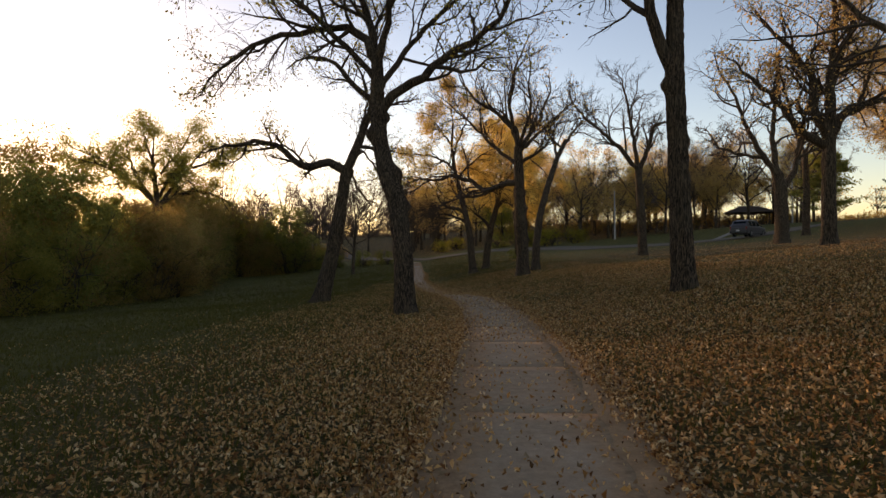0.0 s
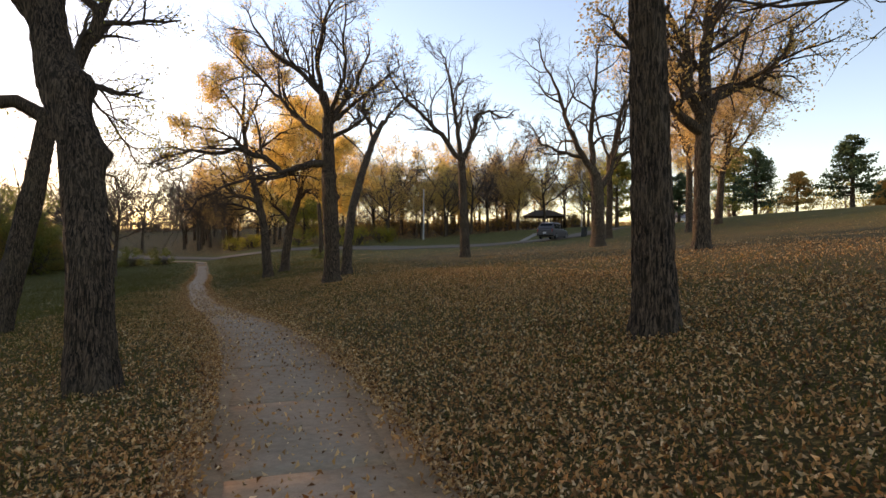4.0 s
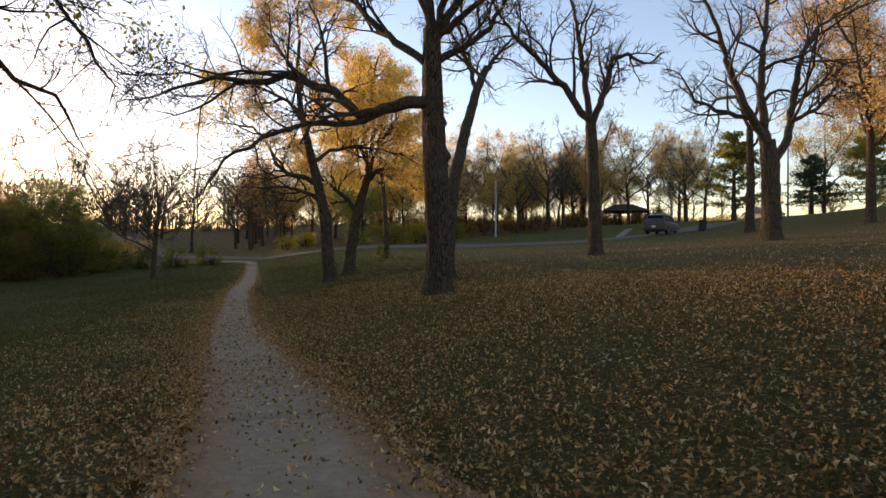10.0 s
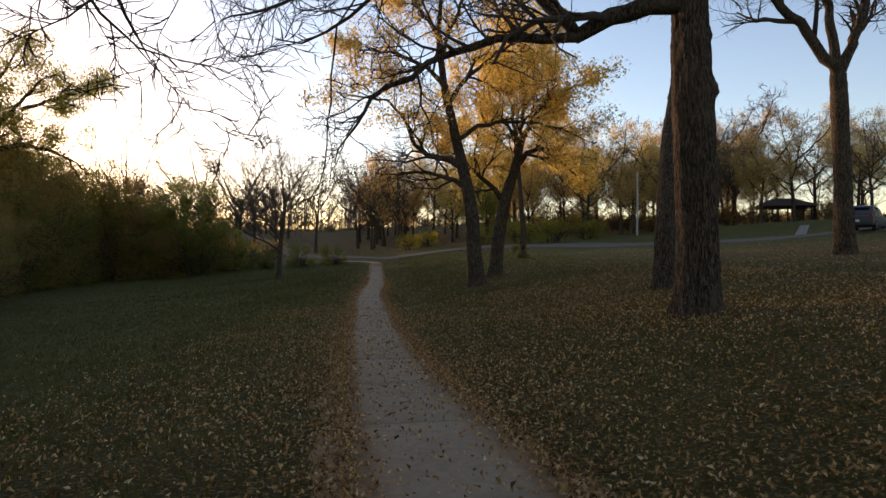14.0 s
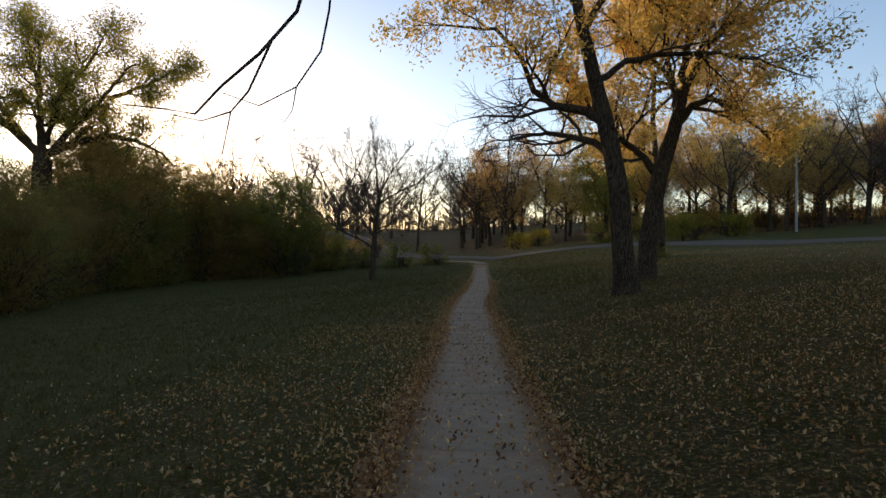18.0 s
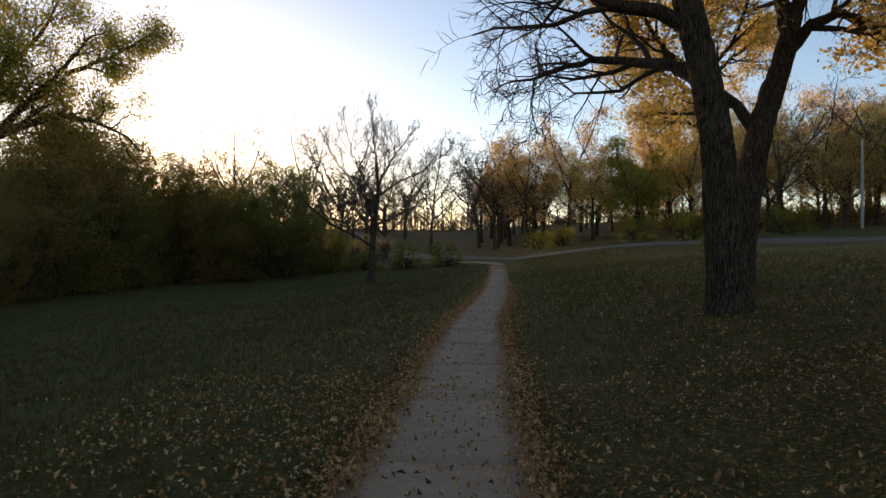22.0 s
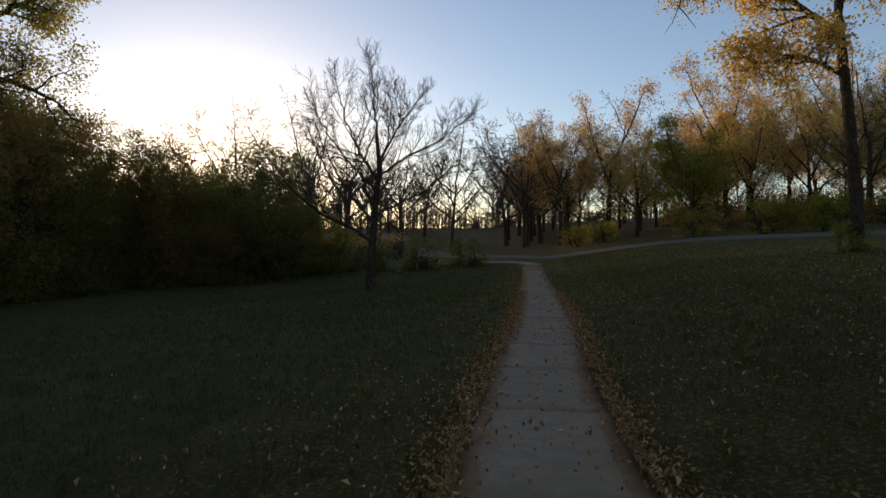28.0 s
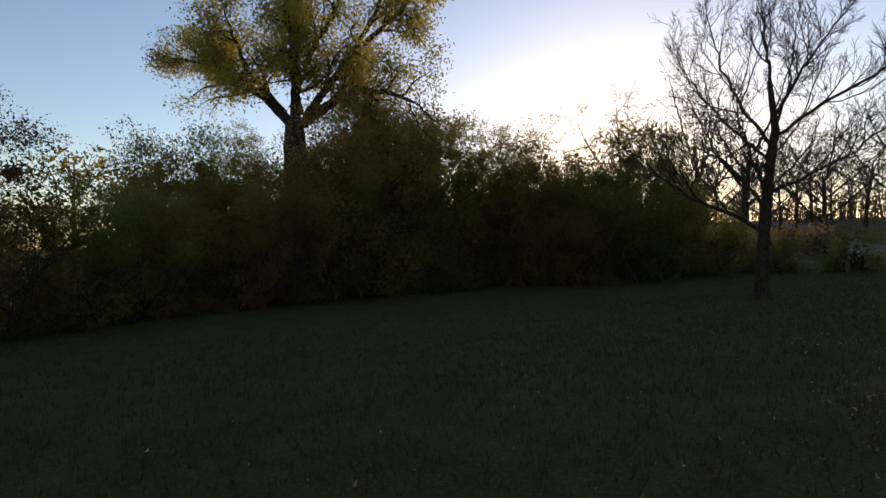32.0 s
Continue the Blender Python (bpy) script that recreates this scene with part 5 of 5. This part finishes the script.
    part("number_plate", box_bm((0.02, 0.32, 0.15), (-2.37, 0, 0.62), 0.004), M_LAMP_CLEAR, car, "pale number plate")
    return car


suv(30.85, 60.6, 40)

# ---- picnic shelter ----
M_SHINGLE = two_tone("brown_shingles", (0.08, 0.06, 0.05), (0.14, 0.11, 0.09), 6, 0.9, 0.01)
M_TIMBER = two_tone("dark_timber", (0.06, 0.045, 0.035), (0.11, 0.085, 0.065), 4, 0.8, 0.004, stretch=(1, 1, 0.2))
M_CONC = two_tone("pale_concrete", (0.2, 0.17, 0.14), (0.28, 0.24, 0.19), 2, 0.9, 0.004, 60)


def shelter(x, y, turn):
    s = tagged(new("picnic_shelter"), "open picnic shelter with a brown hipped roof on posts", "shelter")
    s.matrix_basis = pose(x, y, gz1(x, y), 0, 0, turn) @ Matrix.Scale(0.84, 4)
    part("floor_slab", box_bm((8.0, 6.0, 1.2), (0, 0, -0.5), 0.03), M_CONC, s, "concrete floor slab")
    for px in (-3.6, -1.2, 1.2, 3.6):
        for py in (-2.6, 2.6):
            part("post", box_bm((0.2, 0.2, 2.45), (px, py, 1.37), 0.015), M_TIMBER, s)
    for py in (-2.6, 2.6):
        part("beam", box_bm((7.9, 0.18, 0.28), (0, py, 2.72), 0.01), M_TIMBER, s)
    for px in (-3.6, 3.6):
        part("beam", box_bm((0.18, 5.0, 0.28), (px, 0, 2.72), 0.01), M_TIMBER, s)
    # courses of shingles up the four slopes of the roof
    n = 9
    for i in range(n):
        f0, f1 = i / n, (i + 1) / n + 0.02
        bm = bmesh.new()
        lo = [(a * (4.7 - 2.9 * f0), b * 3.6 * (1 - f0), 2.84 + 1.35 * f0 + 0.03) for a, b in ((-1, -1), (1, -1), (1, 1), (-1, 1))]
        hi = [(a * (4.7 - 2.9 * f1), b * 3.6 * max(0.01, 1 - f1), 2.84 + 1.35 * f1) for a, b in ((-1, -1), (1, -1), (1, 1), (-1, 1))]
        dn = [(p[0], p[1], p[2] - 0.06) for p in lo]
        A, B, C = ([bm.verts.new(p) for p in q] for q in (lo, hi, dn))
        for k in range(4):
            bm.faces.new((A[k], A[(k + 1) % 4], B[(k + 1) % 4], B[k]))
            bm.faces.new((C[k], C[(k + 1) % 4], A[(k + 1) % 4], A[k]))
        part("roof_course", bm, M_SHINGLE, s)
    part("ridge_cap", box_bm((3.9, 0.3, 0.1), (0, 0, 4.22), 0.02), M_SHINGLE, s)
    part("ceiling_board", box_bm((9.0, 6.8, 0.04), (0, 0, 2.88)), M_TIMBER, s)
    return s


shelter(52.6, 103.2, -22)
st = np.linspace(0, 1, 24)
tagged(put("shelter_walk", strip_mesh("shelter_walk", 28.8 + 8 * st, 64.6 + 11 * st, 0.4, 0.05, 0.12, 4), M_CONC), "pale concrete walk up to the picnic shelter", "footpath", kind="structure")


def picnic_table(x, y, turn):
    t = tagged(new("picnic_table"), "brown picnic table with benches under the shelter", "table", "picnic tables")
    t.matrix_basis = pose(x, y, gz1(52.6, 103.2) + 0.084, 0, 0, turn)
    part("tabletop", box_bm((1.9, 0.75, 0.05), (0, 0, 0.74), 0.01), M_TIMBER, t)
    for sgn in (-1, 1):
        part("bench", box_bm((1.9, 0.26, 0.05), (0, sgn * 0.68, 0.44), 0.01), M_TIMBER, t)
        part("trestle", box_bm((0.08, 1.5, 0.08), (sgn * 0.7, 0, 0.38), 0.01), M_TIMBER, t)
        part("leg", box_bm((0.08, 0.08, 0.72), (sgn * 0.7, 0.3, 0.36), 0.01), M_TIMBER, t)
        part("leg", box_bm((0.08, 0.08, 0.72), (sgn * 0.7, -0.3, 0.36), 0.01), M_TIMBER, t)
    return t


for px, py in ((51.3, 103.5), (53.9, 102.6)):
    picnic_table(px, py, -22)


# ---- litter bin, lamp poles, far buildings ----
def barrel(x, y):
    b = tagged(new("litter_bin"), "dark metal barrel litter bin by the road", "bin")
    b.matrix_basis = pose(x, y, gz1(x, y), 3, 2, 0)
    bm = bmesh.new()
    prof = [(0.0, -0.05), (0.29, -0.05), (0.31, 0.02), (0.3, 0.28), (0.32, 0.3), (0.3, 0.33), (0.3, 0.6), (0.32, 0.62), (0.3, 0.65), (0.31, 0.9), (0.325, 0.92), (0.29, 0.92), (0.28, 0.4), (0, 0.4)]
    rings = [[bm.verts.new((r * math.cos(a), r * math.sin(a), z)) for a in np.arange(20) * 2 * math.pi / 20] if r else [bm.verts.new((0, 0, z))] for r, z in prof]
    for p, q in zip(rings[:-1], rings[1:]):
        for i in range(20):
            if len(p) == 1:
                bm.faces.new((p[0], q[(i + 1) % 20], q[i]))
            elif len(q) == 1:
                bm.faces.new((p[i], p[(i + 1) % 20], q[0]))
            else:
                bm.faces.new((p[i], p[(i + 1) % 20], q[(i + 1) % 20], q[i]))
    part("drum", bm, plain("dark_green_steel", (0.022, 0.024, 0.022), 0.75), b, smooth=False)
    part("bag_rim", box_bm((0.5, 0.5, 0.04), (0, 0, 0.9), 0.015), M_PLASTIC, b, "black bag folded over the rim")
    return b


barrel(33.1, 58.3)
M_POLE = two_tone("weathered_pole", (0.3, 0.28, 0.25), (0.42, 0.4, 0.36), 2, 0.7)


def pole(x, y, h, arm):
    p = tagged(new("lamp_pole"), "slim pale lamp pole by the park road", "pole", "lamp poles")
    p.matrix_basis = pose(x, y, gz1(x, y))
    v, f = tubes([([(0, 0, -0.3), (0, 0, h * 0.5), (0, 0, h)], [0.12, 0.1, 0.07])], 10)
    put("shaft", np_mesh("shaft", v, f, smooth=True), M_POLE, p)
    if arm:
        v, f = tubes([([(0, 0, h - 0.4), (-0.6, 0, h), (-1.6, 0, h + 0.15)], [0.04, 0.04, 0.03])], 8)
        put("arm", np_mesh("arm", v, f, smooth=True), M_POLE, p)
        part("lamp_head", box_bm((0.6, 0.24, 0.12), (-1.8, 0, h + 0.13), 0.04), M_RIM, p, "grey lamp head")
    return p


pole(36, 111, 10.5, True)
pole(24, 84.5, 7.0, False)
pole(53.3, 91.3, 9.5, False)
pole(54, 71, 8.5, False)

M_WALL = two_tone("pale_siding", (0.5, 0.48, 0.44), (0.62, 0.6, 0.56), 0.6, 0.8)
M_ROOF = two_tone("grey_roof", (0.12, 0.115, 0.11), (0.2, 0.19, 0.185), 1.5, 0.85)


def house(x, y, w, d, h, turn):
    o = tagged(new("far_house"), "pale low building glimpsed between the trees", "house", "far houses")
    o.matrix_basis = pose(x, y, gz1(x, y) - 0.8, 0, 0, turn)
    body = part("wall", box_bm((w, d, h + 1), (0, 0, h / 2 - 0.5)), M_WALL, o)
    bm = bmesh.new()
    lo = [bm.verts.new(p) for p in ((-w / 2 - 0.4, -d / 2 - 0.4, h), (w / 2 + 0.4, -d / 2 - 0.4, h), (w / 2 + 0.4, d / 2 + 0.4, h), (-w / 2 - 0.4, d / 2 + 0.4, h))]
    r0, r1 = bm.verts.new((-w / 2 - 0.4, 0, h + d * 0.28)), bm.verts.new((w / 2 + 0.4, 0, h + d * 0.28))
    for f in ((lo[0], lo[1], r1, r0), (lo[2], lo[3], r0, r1), (lo[1], lo[2], r1), (lo[3], lo[0], r0), (lo[3], lo[2], lo[1], lo[0])):
        bm.faces.new(f)
    part("roof", bm, M_ROOF, o, "grey pitched roof")
    for k in range(int(w // 3)):
        px = -w / 2 + 1.5 + k * 3
        part("window", box_bm((1.1, 0.08, 1.2), (px, -d / 2 - 0.02, h * 0.55), 0.01), M_GLASS, o, "dark window")
        part("window_sill", box_bm((1.3, 0.16, 0.08), (px, -d / 2 - 0.05, h * 0.55 - 0.66), 0.01), M_WALL, o)
    return o


house(112, 138, 8, 6, 2.8, 20)


# ---- fallen leaves and grass ----
def strewn():
    rng = np.random.default_rng(2024)
    n = 1400000
    x, y = np.where(rng.random(n) < 0.7, rng.uniform(-5, 8, n), rng.uniform(-9, 16, n)), np.where(rng.random(n) < 0.82, rng.uniform(0, 40, n), rng.uniform(40, 82, n))
    dx = x - path_x(y)
    patchy = 0.5 + 0.5 * np.sin(x * 0.9 + 1.7 * np.sin(y * 0.37)) * np.sin(y * 0.61 + 1.3 * np.sin(x * 0.5))
    right = np.interp(dx, [0.45, 0.6, 4, 9, 15], [1.0, 0.75, 0.6, 0.5, 0.25]) * np.interp(y, [8, 18, 30, 45, 82], [1, 0.66, 0.36, 0.2, 0.08])
    left = np.interp(-dx, [0.45, 0.7, 1.6, 4, 7], [1.0, 0.85, 0.42, 0.14, 0.03]) * np.interp(y, [6, 15, 30, 46], [1.8, 0.95, 0.6, 0.35])
    bare = np.interp(y, [0, 20, 34], [0.72, 0.7, 0.52])
    keep = np.where(np.abs(dx) < bare, np.where(np.abs(dx) < bare - 0.14, 0.12, 0.4), np.where(dx > 0, right, left)) * (0.3 + 0.7 * patchy)
    m = rng.random(n) < keep
    x, y, dx = x[m], y[m], dx[m]
    edge = 42000
    ey = rng.uniform(-1, 62, edge)
    side = np.where(rng.random(edge) < 0.5, -1, 1)
    ex = path_x(ey) + side * (np.interp(ey, [0, 20, 34], [0.72, 0.7, 0.57]) + np.abs(rng.normal(0, 0.15, edge)) - 0.05)
    x, y = np.concatenate([x, ex]), np.concatenate([y, ey])
    sx, sy = 6 + 34 * rng.random(14000) ** 1.3, 14 + 56 * rng.random(14000) ** 1.5
    x, y = np.concatenate([x, sx]), np.concatenate([y, sy])
    lift = np.where(np.abs(x - path_x(y)) < 0.72, 0.046, 0.026)
    z = gz(x, y) + lift + rng.uniform(0, 0.02, len(x))
    v, f = leaf_quads(np.stack([x, y, z], -1), rng.uniform(0.02, 0.052, len(x))[:, None], rng, 1.0, 0.24, 0.34)
    tagged(put("fallen_leaves", np_mesh("fallen_leaves", v, tris=f), M_FALLEN), "dry tan and brown leaves strewn over the lawn and path", "leaves", kind="stuff")
    n = 210000
    x, y = rng.triangular(-26, -1, 11, n), 84 * rng.random(n) ** 1.3 - 1
    dx = np.abs(x - path_x(y))
    m = (dx > 0.72) & (rng.random(n) < np.interp(dx, [0.6, 3, 12, 20], [0.3, 0.9, 0.8, 0.5]))
    x, y = x[m], y[m]
    k = len(x)
    p = np.stack([x, y, gz(x, y) - 0.005], -1)
    V, T = [], []
    for b in range(3):
        a = rng.uniform(0, 6.28, k)
        h = rng.uniform(0.045, 0.11, k)
        side = np.stack([np.cos(a), np.sin(a), np.zeros(k)], -1) * 0.006
        lean = np.stack([np.sin(a) * h * rng.normal(0, 0.6, k), np.cos(a) * h * rng.normal(0, 0.6, k), h], -1)
        o = np.concatenate([rng.normal(0, 0.025, (k, 2)), np.zeros((k, 1))], 1)
        V.append(np.stack([p + o - side, p + o + side, p + o + lean], 1).reshape(-1, 3))
        T.append(np.arange(k * 3).reshape(-1, 3) + b * k * 3)
    tagged(put("grass", np_mesh("grass", np.concatenate(V), tris=np.concatenate(T)), M_GRASS), "short autumn grass of the lawn", "grass", kind="stuff")


strewn()
